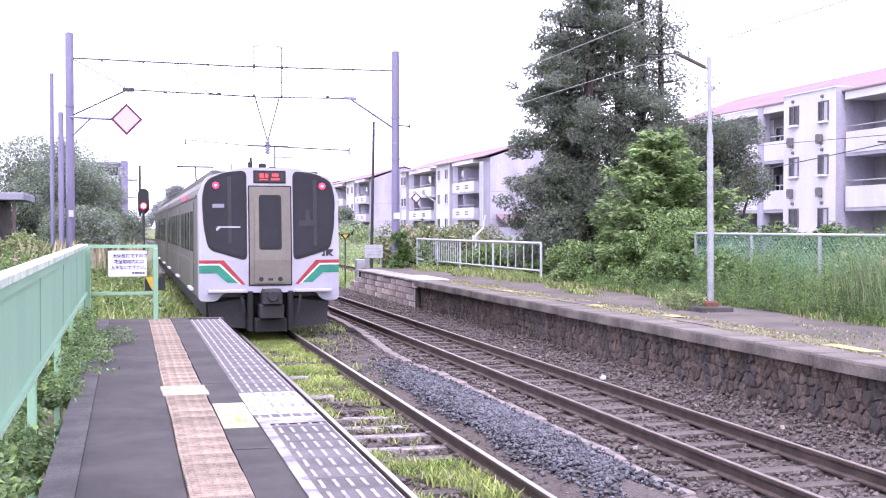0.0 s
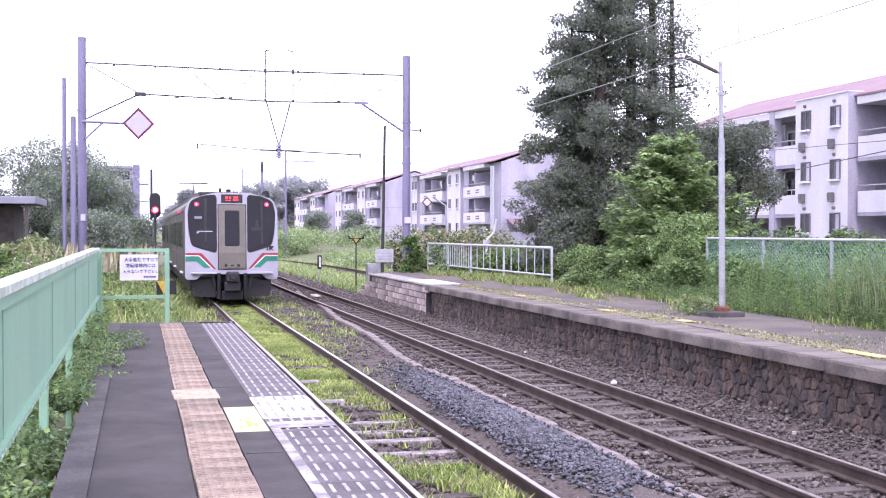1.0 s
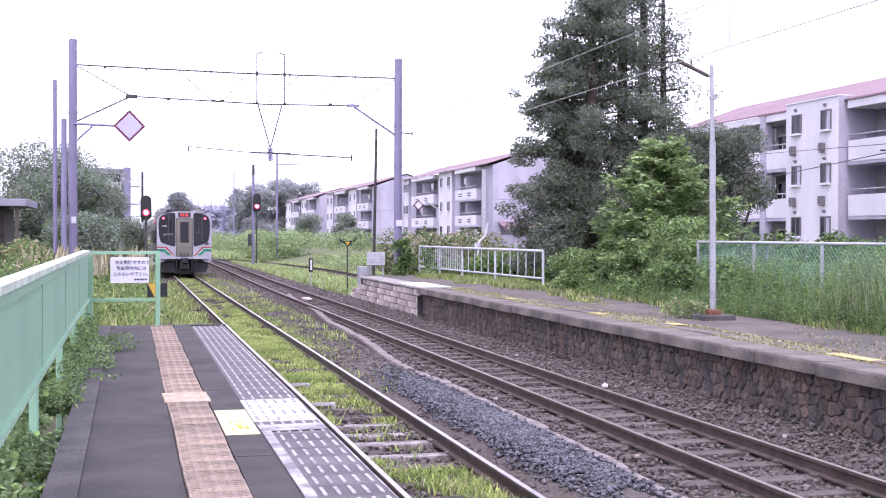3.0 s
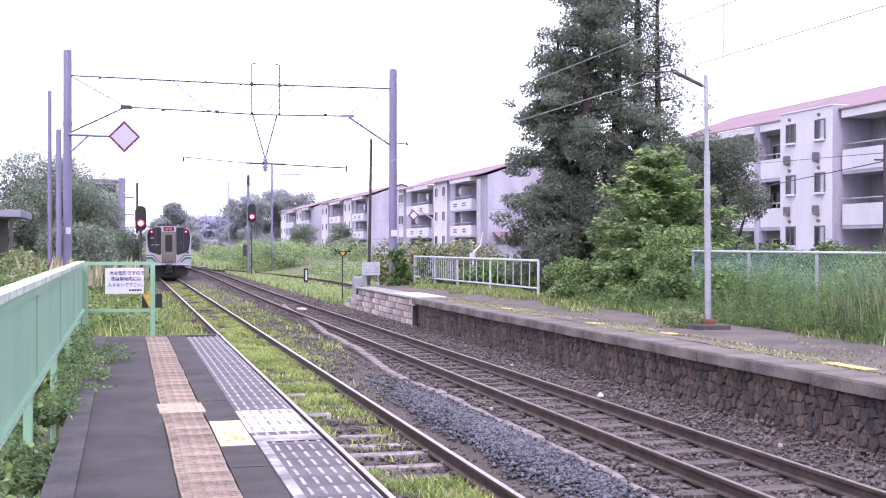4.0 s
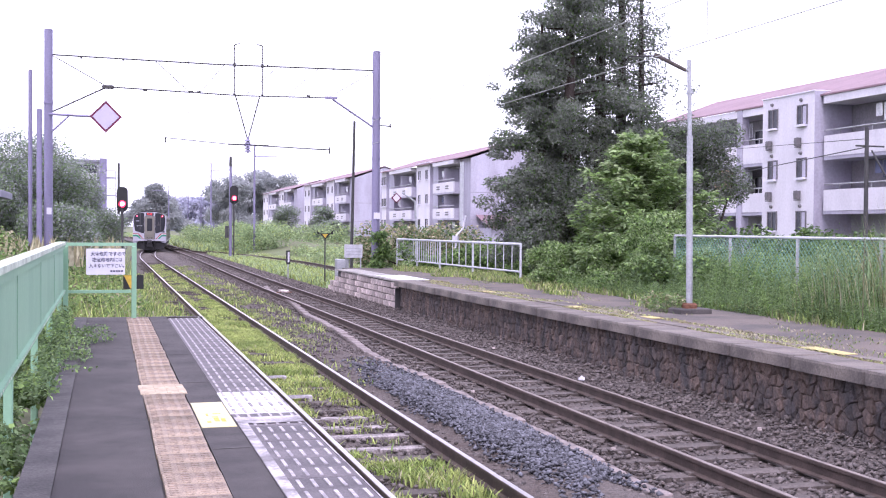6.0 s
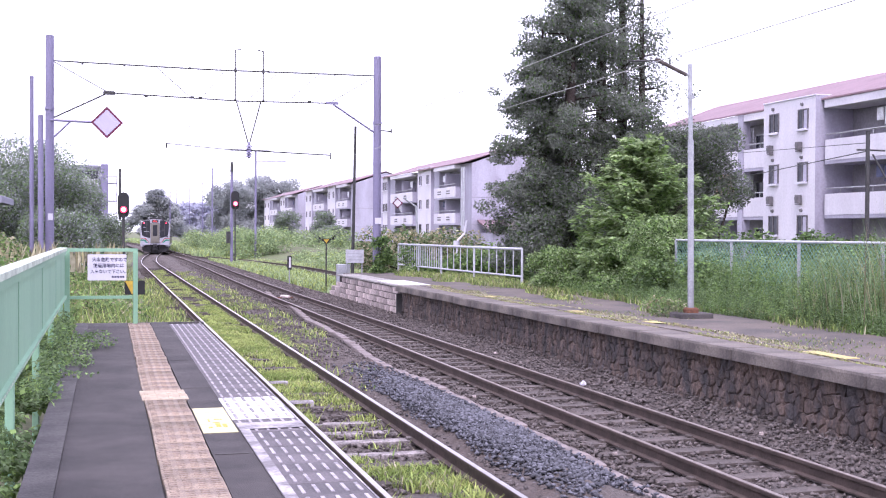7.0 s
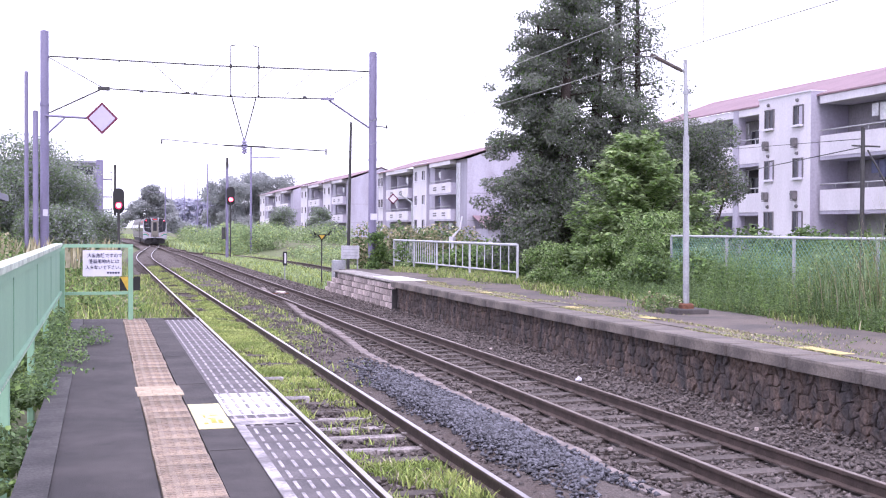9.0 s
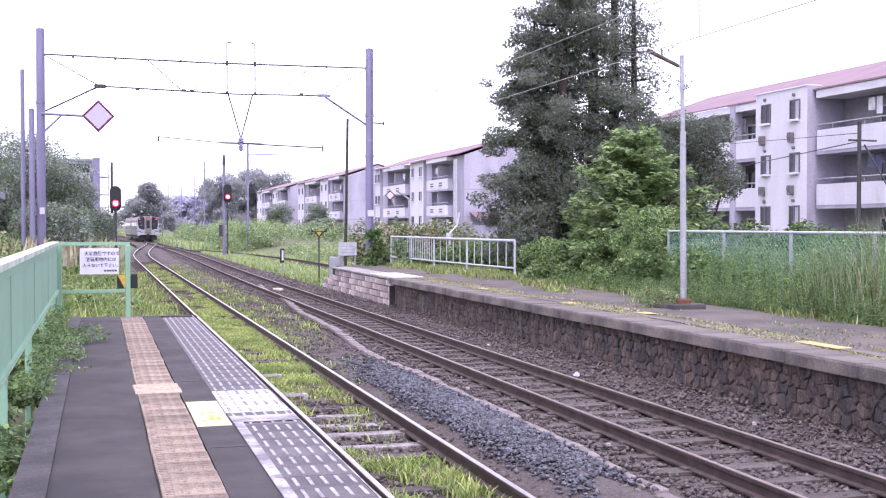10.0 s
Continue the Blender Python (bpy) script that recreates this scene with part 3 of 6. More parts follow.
    part("asphalt_joint", g, "kerb", ob)


def green_fence():
    ob = thing("panel_fence", "pale green painted steel panel fence with pale rail", "fence", (0, 0, 0))
    Y1, X = 18.6, -0.64
    part("top_rail", Geo().box(X - 0.07, -2, 1.155, X + 0.05, Y1 + 0.03, 1.20, 0.012), "rail_cap", ob, "weathered pale handrail")
    part("upper_band", Geo().box(X - 0.035, -2, 1.09, X + 0.035, Y1, 1.153, 0.006), "green_paint", ob)
    part("lower_rail", Geo().box(X - 0.03, -2, 0.43, X + 0.045, Y1, 0.465, 0.008), "green_paint", ob)
    # Pale dots on the lower rail stand in for light on its perforations.
    g = Geo()
    for k in range(110):
        g.box(X + 0.0455, 2 + k * 0.15, 0.440, X + 0.0485, 2.045 + k * 0.15, 0.454)
    tagged(part("lit_hole_row", g, "rail_cap", ob, "row of pale dots for light on perforations"), kind="stuff")
    y = Y1
    me = Geo().box(-0.012, -1.597, 0.465, 0.012, 1.597, 1.09)
    for k in (-1.58,):
        me.box(0.012, k - 0.012, 0.465, 0.017, k + 0.012, 1.09)
    me = me.mesh("panel", "green_paint")
    post = Geo().box(-0.033, -0.04, -1.0, 0.033, 0.04, 1.09, 0.01).mesh("post", "green_paint")
    while y > -2:
        p = new("post", post)
        p.parent = ob
        p.location = (X - 0.047, y, 0)
        q = new("panel", me)
        q.parent = ob
        q.location = (X, y - 1.6, 0)
        y -= 3.2
    # end barrier with its sign
    e = thing("end_barrier", "pale green steel barrier closing the platform end", "fence", (0, 18.75, 0))
    part("end_rail", Geo().box(-0.62, -0.03, 1.135, 0.46, 0.03, 1.185, 0.01), "green_paint", e)
    part("end_rail", Geo().box(-0.62, -0.025, 0.40, 0.382, 0.025, 0.445, 0.008), "green_paint", e)
    part("post", Geo().box(0.385, -0.045, -0.02, 0.46, 0.045, 1.133, 0.01), "green_paint", e)
    part("post", Geo().box(-0.64, -0.04, -0.3, -0.56, 0.04, 1.133, 0.01), "green_paint", e)
    s = thing("warning_sign", "white warning board with blue writing on green barrier", "sign", (-0.005, 18.70, 0.89))
    part("board", Geo().plate([(-0.33, -0.21), (-0.32, -0.22), (0.32, -0.22), (0.33, -0.21), (0.33, 0.21), (0.32, 0.22), (-0.32, 0.22), (-0.33, 0.21)], -0.006, 0.006), "sign_white", s)
    for text, x, z, size in (("大変危険ですので", -0.255, 0.105, 0.075), ("鉄道用地内には", -0.235, 0.005, 0.075), ("入らないで下さい。", -0.285, -0.095, 0.072)):
        cu = bpy.data.curves.new("lettering", "FONT")
        cu.body, cu.size, cu.extrude, cu.offset = text, size, 0.001, 0.0012
        t = new("lettering", cu)
        cu.materials.append(M["ink"])
        t.parent = s
        t.matrix_basis = pose(x, -0.0085, z, 90, 0, 0)
    g = Geo()
    for k in range(5):
        g.box(0.08 + k * 0.045, -0.0095, -0.175, 0.08 + k * 0.045 + 0.034, -0.0065, -0.145)
    part("small_bars", g, "ink", s)
    for o in s.children:
        o.matrix_basis = Matrix.Diagonal((0.88, 1, 0.92, 1)) @ o.matrix_basis
    b = thing("edge_marker", "black and yellow chevron marker board on short post", "marker", (0.43, 19.5, 0.1))
    part("board", Geo().box(-0.16, -0.01, 0.32, 0.16, 0.01, 0.55, 0.004), "black", b)
    part("chevron", Geo().plate([(-0.155, 0.545), (0.06, 0.545), (-0.04, 0.325), (-0.045, 0.325)], -0.014, -0.0105), "yellow_paint", b)
    part("post", Geo().box(-0.03, 0.011, -1.1, 0.03, 0.05, 0.5), "dark_metal", b)


platform()
green_fence()


# ---------------------------------------------------------------- opposite platform
def far_platform():
    X, Y1, T = 8.45, 33.7, -0.13
    ob = tagged(part("platform_opposite", Geo().box(X + 0.47, -8, -1.2, 13.2, 45, T - 0.02), "dust"), "old dusty platform with stone retaining wall", "platform", kind="structure")
    # coping in cast lengths
    me = Geo().box(-0.14, -0.745, -0.17, 0.46, 0.745, 0.0, 0.03).mesh("coping_slab", "coping")
    rng = random.Random(5)
    y = Y1 - 0.75
    while y > -7:
        p = new("coping_slab", me)
        p.parent = ob
        p.matrix_basis = pose(X + rng.uniform(-0.008, 0.008), y, T + rng.uniform(-0.006, 0.006), 0, 0, rng.uniform(-0.2, 0.2))
        y -= 1.495
    part("wall_core", Geo().box(X + 0.05, -8, -1.25, X + 0.468, Y1, T - 0.18), "wall_joint", ob)
    part("worn_line", Geo().box(X + 0.64, -4, T - 0.018, X + 0.86, 34, T - 0.006), "coping", ob, "faded worn edge line")
    pad = Geo().box(-0.12, -0.3, 0, 0.12, 0.3, 0.006, 0.003).mesh("marking_tile", "yellow_old")
    for y, x, sc in ((27.4, X + 0.75, 0.9), (21.8, X + 0.75, 0.9), (18.9, X + 1.0, 0.8), (13.2, X + 0.72, 1.6), (10.6, X + 0.75, 1.2)):
        p = new("marking_tile", pad)
        p.parent = ob
        p.matrix_basis = pose(x, y, T - 0.004) @ Matrix.Diagonal((1, sc, 1, 1))
    # rubble stones of the face, fitted tightly: six-cornered cells on a shaken grid
    CW, CH, TOP = 0.17, 0.155, T - 0.178
    rows_n, y_first = 6, 10.0
    def corner(i, j):
        q = random.Random(i * 131 + j * 7919)
        bend = 0.022 if (i + j) % 2 else -0.022
        return (y_first + i * CW / 2 + q.uniform(-0.04, 0.04), TOP - j * CH + (bend + q.uniform(-0.055, 0.055) if 0 < j < rows_n else 0.0))
    rest = Geo()
    for j in range(rows_n):
        for k in range(int((Y1 - 0.1 - y_first) / CW)):
            i = 2 * k + (j % 2)
            ring = [corner(i, j + 1), corner(i + 1, j + 1), corner(i + 2, j + 1), corner(i + 2, j), corner(i + 1, j), corner(i, j)]
            cy, cz = sum(p[0] for p in ring) / 6, sum(p[1] for p in ring) / 6
            out = rng.uniform(-0.008, 0.012)
            v = []
            for depth, inset in ((0.055, 0.975), (0.034 - out, 0.965), (0.012 - out, 0.74)):
                v += [(X + depth + rng.uniform(-0.012, 0.012), cy + (p[0] - cy) * inset, cz + (p[1] - cz) * inset) for p in ring]
            v.append((X + 0.008 - out, cy + rng.uniform(-0.03, 0.03), cz + rng.uniform(-0.03, 0.03)))
            f = [(q + n, q + (n + 1) % 6, q + 6 + (n + 1) % 6, q + 6 + n) for q in (0, 6) for n in range(6)]
            f += [(12 + n, 12 + (n + 1) % 6, 18) for n in range(6)]
            if cy < 18.0:
                part("rubble_stone", Geo().add(v, f), "wall_stone", ob)
            else:
                rest.add(v, f)
    tagged(part("rubble_facing", rest, "wall_stone", ob), kind="stuff")
    # squared blocks of the newer end, stepping down at the ramp
    e = tagged(part("platform_end_wall", Geo().box(X + 0.03, Y1 + 0.02, -1.25, X + 0.5, 43.2, T - 0.06), "block_joint"), "pale squared concrete block wall at platform end", "wall", kind="structure")
    me = Geo().box(-0.05, -0.34, 0.014, 0.12, 0.34, 0.184, 0.014).mesh("block", "block")
    for row in range(5):
        z = T - 0.07 - (row + 1) * 0.2
        y = Y1 + 0.38 - (0.36 if row % 2 else 0)
        while y < 42.6 + row * 0.8:
            p = new("block", me)
            p.parent = e
            p.matrix_basis = pose(X, max(y, Y1 + 0.2), z + rng.uniform(-0.006, 0.006), 0, 0, rng.uniform(-0.8, 0.8)) @ Matrix.Diagonal((rng.uniform(0.92, 1.1), 0.5 if y < Y1 + 0.1 else rng.uniform(0.93, 1.0), 1, 1))
            y += 0.72
    part("end_cap", Geo().box(X - 0.08, Y1 + 0.02, T - 0.05, X + 0.75, 43.2, T + 0.0, 0.015), "concrete", e, "pale concrete capping")
    part("plaster_patch", Geo().box(X + 0.1, Y1 + 0.1, T + 0.002, X + 1.0, Y1 + 3.4, T + 0.012, 0.004), "white_paint", e, "pale mortar patch")
    part("corner_post", Geo().box(X - 0.11, Y1 - 0.06, -1.2, X + 0.1, Y1 + 0.015, T - 0.24), "dark_metal", e)


def lamp_post():
    ob = thing("platform_lamp", "grey steel platform lamp post with long tube lamp", "lamp post", (10.74, 19.9, -0.15))
    part("base", Geo().box(-0.32, -0.24, 0, 0.36, 0.26, 0.10, 0.02), "kerb", ob, "concrete footing")
    part("foot_plate", Geo().box(-0.12, -0.12, 0.1, 0.12, 0.12, 0.2, 0.03), "rust", ob, "rusty foot plate")
    part("pole", Geo().tube((0, 0, 0.15), (-0.03, 0, 3.4), 0.062, 0.058, 14).tube((-0.03, 0, 3.4), (-0.06, 0, 4.85), 0.042, 0.04, 14), "galv", ob, smooth=False)
    part("bracket", Geo().tube((-0.06, 0, 4.62), (-0.14, 0.0, 4.66), 0.03, 0.03, 8), "galv", ob)
    part("lamp_tube", Geo().tube((-0.12, 0, 4.64), (-0.60, 0.25, 4.93), 0.035, 0.04, 8).box(-0.66, 0.2, 4.90, -0.56, 0.3, 4.97, 0.01), "sleeper", ob, "long slim lamp housing")
    part("arm", Geo().tube((-0.6, 0.25, 4.93), (-1.1, 0.5, 4.93), 0.016, 0.016, 6), "dark_metal", ob)
    part("clamp", Geo().tube((-0.035, 0, 4.2), (-0.035, 0, 4.26), 0.065, 0.065, 12), "galv", ob)


def mesh_fence():
    ob = thing("chain_link_fence", "green chain link fence with grey posts behind weeds", "fence", (0, 0, 0))
    X, Z0, Z1 = 13.3, -0.3, 1.31
    rng = random.Random(1)
    post = Geo().tube((0, 0, Z0 - 0.4), (0, 0, Z1), 0.035, 0.035, 8).mesh("post", "galv")
    for y in (25.4, 22.8, 20.2, 17.6, 15.0, 12.4, 9.8):
        p = new("post", post)
        p.parent = ob
        p.location = (X, y, 0)
    part("top_rail", Geo().tube((X, 9, Z1), (X, 25.4, Z1), 0.028, 0.028, 8), "rail_white", ob)
    g = Geo()
    y, r = 11.0, 0.0062
    H = Z1 - Z0
    while y < 27:
        for s in (-1, 1):
            a, b = y, y + s * H
            z0, z1 = Z0, Z1
            if b > 25.4:
                z1 = Z0 + (25.4 - a); b = 25.4
            if a > 25.4:
                z0 = Z0 + (a - 25.4); a = 25.4
            if z1 > z0:
                g.tube((X + s * 0.004, a, z0), (X + s * 0.004, b, z1), r, r, 4)
        y += 0.125
    part("wire_mesh", g, "mesh_green", ob)


def guard_rail():
    ob = thing("guard_rail", "pale steel railing behind the platform end", "railing", (0, 0, 0))
    a, b = Vector((11.6, 46.5, 0)), Vector((12.1, 33.0, 0))
    d = b - a
    top, low = 0.98, 0.14
    for z, r in ((top, 0.04), (low, 0.03)):
        part("rail_bar", Geo().tube((*a.xy, z), (*b.xy, z), r, r, 8), "rail_white", ob)
    bar = Geo().tube((0, 0, low), (0, 0, top), 0.017, 0.017, 6).mesh("baluster", "rail_white")
    leg = Geo().tube((0, 0, -0.6), (0, 0, top), 0.04, 0.04, 8).mesh("leg", "rail_white")
    spots = [0.42 * k / 20 for k in range(20)] + [0.42 + 0.58 * k / 11 for k in range(12)]
    for k, u in enumerate(spots):
        stout = k in (0, 10, 20, 25, 31)
        p = new("leg" if stout else "baluster", leg if stout else bar)
        p.parent = ob
        p.location = a + d * u


far_platform()
lamp_post()
mesh_fence()
guard_rail()


# ---------------------------------------------------------------- overhead line
def overhead():
    Y = 45.0
    def pole(label, x, y, z, r, base=-1.1):
        ob = thing("catenary_pole", label, "pole", (x, y, base), "poles of the overhead line")
        part("shaft", Geo().tube((0, 0, 0), (0, 0, z - base), r, r * 0.94, 18), "pole_violet", ob)
        for h in (0.55, 0.72):
            part("band", Geo().tube((0, 0, (z - base) * h), (0, 0, (z - base) * h + 0.09), r * 1.1, r * 1.1, 18), "pole_violet", ob)
        part("cap", Geo().tube((0, 0, z - base), (0, 0, z - base + 0.03), r * 0.98, r * 0.6, 18), "pole_violet", ob)
        return ob
    L = pole("tall grey-violet steel pole carrying the overhead wires", -2.05, Y, 8.65, 0.16)
    part("number_plate", Geo().box(-0.05, -0.19, 2.95, 0.12, -0.175, 3.2), "sign_white", L)
    R = pole("tall grey-violet steel pole wrapped in creeper", 10.33, Y, 8.45, 0.165)
    part("number_plate", Geo().box(-0.12, -0.19, 2.9, 0.14, -0.175, 3.15), "sign_white", R)
    pole("slim grey pole beside the catenary pole", -2.28, Y - 1.6, 5.55, 0.10)
    pole("slim grey pole beside the catenary pole", -2.62, Y - 1.0, 7.0, 0.075)
    # cross wires and their stays
    s = thing("span_wire", "thin steel span wires between the catenary poles", "wire", (0, Y, 0))
    part("upper_span", Geo().tube((-1.9, 0, 7.74), (4.0, 0, 7.66), 0.028, 0.028, 6).tube((4.0, 0, 7.66), (10.2, 0, 7.70), 0.028, 0.028, 6), "dark_metal", s)
    part("lower_span", Geo().tube((-0.1, 0, 6.64), (5.0, 0, 6.50), 0.026, 0.026, 6).tube((5.0, 0, 6.50), (8.6, 0, 6.55), 0.026, 0.026, 6), "dark_metal", s)
    part("stay", Geo().tube((-1.9, 0, 5.65), (0.0, 0, 6.62), 0.03, 0.03, 6).box(-0.16, -0.06, 6.56, 0.26, 0.06, 6.70, 0.03), "dark_metal", s)
    part("stay", Geo().tube((10.2, 0, 5.45), (8.55, 0, 6.5), 0.04, 0.04, 6).box(8.25, -0.05, 6.50, 8.75, 0.05, 6.60), "pole_violet", s)
    part("stay", Geo().tube((-1.9, 0, 7.7), (0.0, 0, 6.66), 0.016, 0.016, 5), "dark_metal", s)
    part("stay", Geo().tube((10.2, 0, 7.65), (8.4, 0, 6.56), 0.012, 0.012, 5), "dark_metal", s)
    for xa, xb, r in ((1.77, 3.04, 0.014), (4.35, 3.45, 0.010), (6.4, 5.2, 0.010), (8.0, 6.75, 0.010)):
        part("diagonal", Geo().tube((xa, 0, 7.68), (xb, 0, 6.56), r, r, 5), "dark_metal", s)
    for x, z0, z1 in ((3.0, 5.35, 6.55), (7.5, 5.05, 6.53)):
        part("drop_wire", Geo().tube((x, 0, z0), (x, 0, z1), 0.007, 0.007, 5), "dark_metal", s)
    for x in (-0.9, 0.6, 3.0, 6.0, 8.6):
        part("clip", Geo().tube((x, 0, 7.64), (x, 0, 7.72), 0.04, 0.04, 6), "dark_metal", s)
    for x in (1.4, 3.1, 3.4, 7.6):
        part("clip", Geo().box(x - 0.07, -0.03, 6.53, x + 0.07, 0.03, 6.62, 0.01), "dark_metal", s)
    part("outrigger", Geo().tube((10.3, 0, 5.55), (10.95, 0, 5.5), 0.025, 0.025, 6).tube((10.9, 0, 5.45), (10.9, 0, 5.6), 0.03, 0.03, 6), "dark_metal", s)
    hang = thing("wire_hanger", "steel hanger frame with insulators over the main track", "wire hanger", (5.25, Y, 0))
    for x in (-0.52, 0.55):
        part("rod", Geo().tube((x, 0, 6.5), (x, 0, 8.45), 0.02, 0.02, 6).tube((x, 0, 8.45), (x * 0.6, 0, 8.5), 0.02, 0.02, 6).tube((x - 0.04, 0, 6.55), (x + 0.04, 0, 6.55), 0.05, 0.05, 6).tube((x, 0, 7.6), (x, 0, 7.75), 0.05, 0.05, 6), "dark_metal", hang)
    part("strut", Geo().tube((-0.48, 0, 6.5), (-0.03, 0, 4.9), 0.024, 0.024, 5), "dark_metal", hang)
    part("strut", Geo().tube((0.45, 0, 6.5), (0.03, 0, 4.9), 0.024, 0.024, 5), "dark_metal", hang)
    g = Geo()
    for k in range(5):
        z = 4.35 + k * 0.1
        g.tube((0, 0, z), (0, 0, z + 0.07), 0.13, 0.08, 10)
    g.tube((0, 0, 4.3), (0, 0, 4.92), 0.05, 0.05, 8)
    part("insulator", g, "pole_violet", hang, "stacked porcelain insulator")
    part("bracket", Geo().tube((-0.75, 0, 4.62), (0.8, 0, 4.60), 0.034, 0.034, 6).tube((0.2, 0, 4.60), (3.2, 0, 4.5), 0.024, 0.024, 5).tube((3.2, 0, 4.35), (3.2, 0, 4.6), 0.03, 0.03, 6), "dark_metal", hang)
    part("side_arm", Geo().tube((-0.75, 0, 4.62), (-3.1, 0, 4.80), 0.016, 0.016, 5).tube((-3.1, 0, 4.62), (-3.1, 0, 4.82), 0.03, 0.025, 6), "dark_metal", hang)
    # running wires
    ow = thing("overhead_wire", "thin pale wires over the opposite platform edge", "wire", (8.0, 0, 0))
    part("contact_wire", Geo().tube((0, -10, 4.07), (0, 45, 4.07), 0.007, 0.007, 5), "wire", ow)
    part("messenger_wire", Geo().tube((0, -10, 4.78), (0, 45, 4.78), 0.007, 0.007, 5), "wire", ow)
    part("dropper", Geo().tube((0, 14.4, 4.07), (0, 14.4, 4.78), 0.006, 0.006, 5), "wire", ow)
    part("hanger_rod", Geo().tube((0, 45, 4.07), (0, 45, 6.55), 0.008, 0.008, 5), "wire", ow)
    # marker board hung from the left pole
    d = thing("diamond_sign", "white diamond marker board with dark red border on arm", "sign", (-0.02, Y - 0.2, 5.5))
    part("border", Geo().plate([(0, -0.6), (0.58, 0), (0, 0.6), (-0.58, 0)], -0.01, 0.02), "sign_red", d)
    part("face", Geo().plate([(0, -0.49), (0.475, 0), (0, 0.49), (-0.475, 0)], -0.018, -0.011), "diamond_face", d)
    part("arm", Geo().tube((-2.0, 0.06, 0.04), (-0.5, 0.06, 0.0), 0.045, 0.045, 8), "pole_violet", d)
    part("brace", Geo().tube((-1.9, 0.06, -0.6), (-1.3, 0.06, 0.0), 0.035, 0.035, 8), "pole_violet", d)


def signal(label, x, y, head, top, k):
    ob = thing("railway_signal", label, "signal", (x, y, -1.0))
    h = head + 1.0
    r = 0.26 * k
    part("post", Geo().tube((0, 0, 0), (0, 0, h - 0.3), 0.05, 0.045, 10), "dark_metal", ob)
    part("whip", Geo().tube((-0.12, 0.1, h - 0.5), (-0.12, 0.1, top + 1.0), 0.045, 0.04, 8), "dark_metal", ob)
    n = 20
    ring = [(r * math.cos(a), (r * math.sin(a) + (1.25 * r if math.sin(a) > 0 else -1.25 * r))) for a in [j * math.tau / n for j in range(n)]]
    b = part("backboard", Geo().plate([(p, h + q) for p, q in ring], -0.02, 0.03), "black", ob)
    part("lamp_box", Geo().box(-0.6 * r, 0.031, h - 1.7 * r, 0.6 * r, 0.25, h + 1.7 * r, 0.03), "dark_metal", ob)
    part("hood", Geo().tube((0, -0.2, h - 0.85 * r), (0, -0.021, h - 0.85 * r), 0.66 * r, 0.66 * r, 14), "black", ob)
    part("lens", Geo().tube((0, -0.23, h - 0.85 * r), (0, -0.201, h - 0.85 * r), 0.6 * r, 0.6 * r, 14), "lamp_red", ob, "lit red lens")
    part("lens_core", Geo().tube((0, -0.25, h - 0.85 * r), (0, -0.231, h - 0.85 * r), 0.4 * r, 0.4 * r, 12), "lamp_core", ob, "glowing pink lamp core")
    return ob


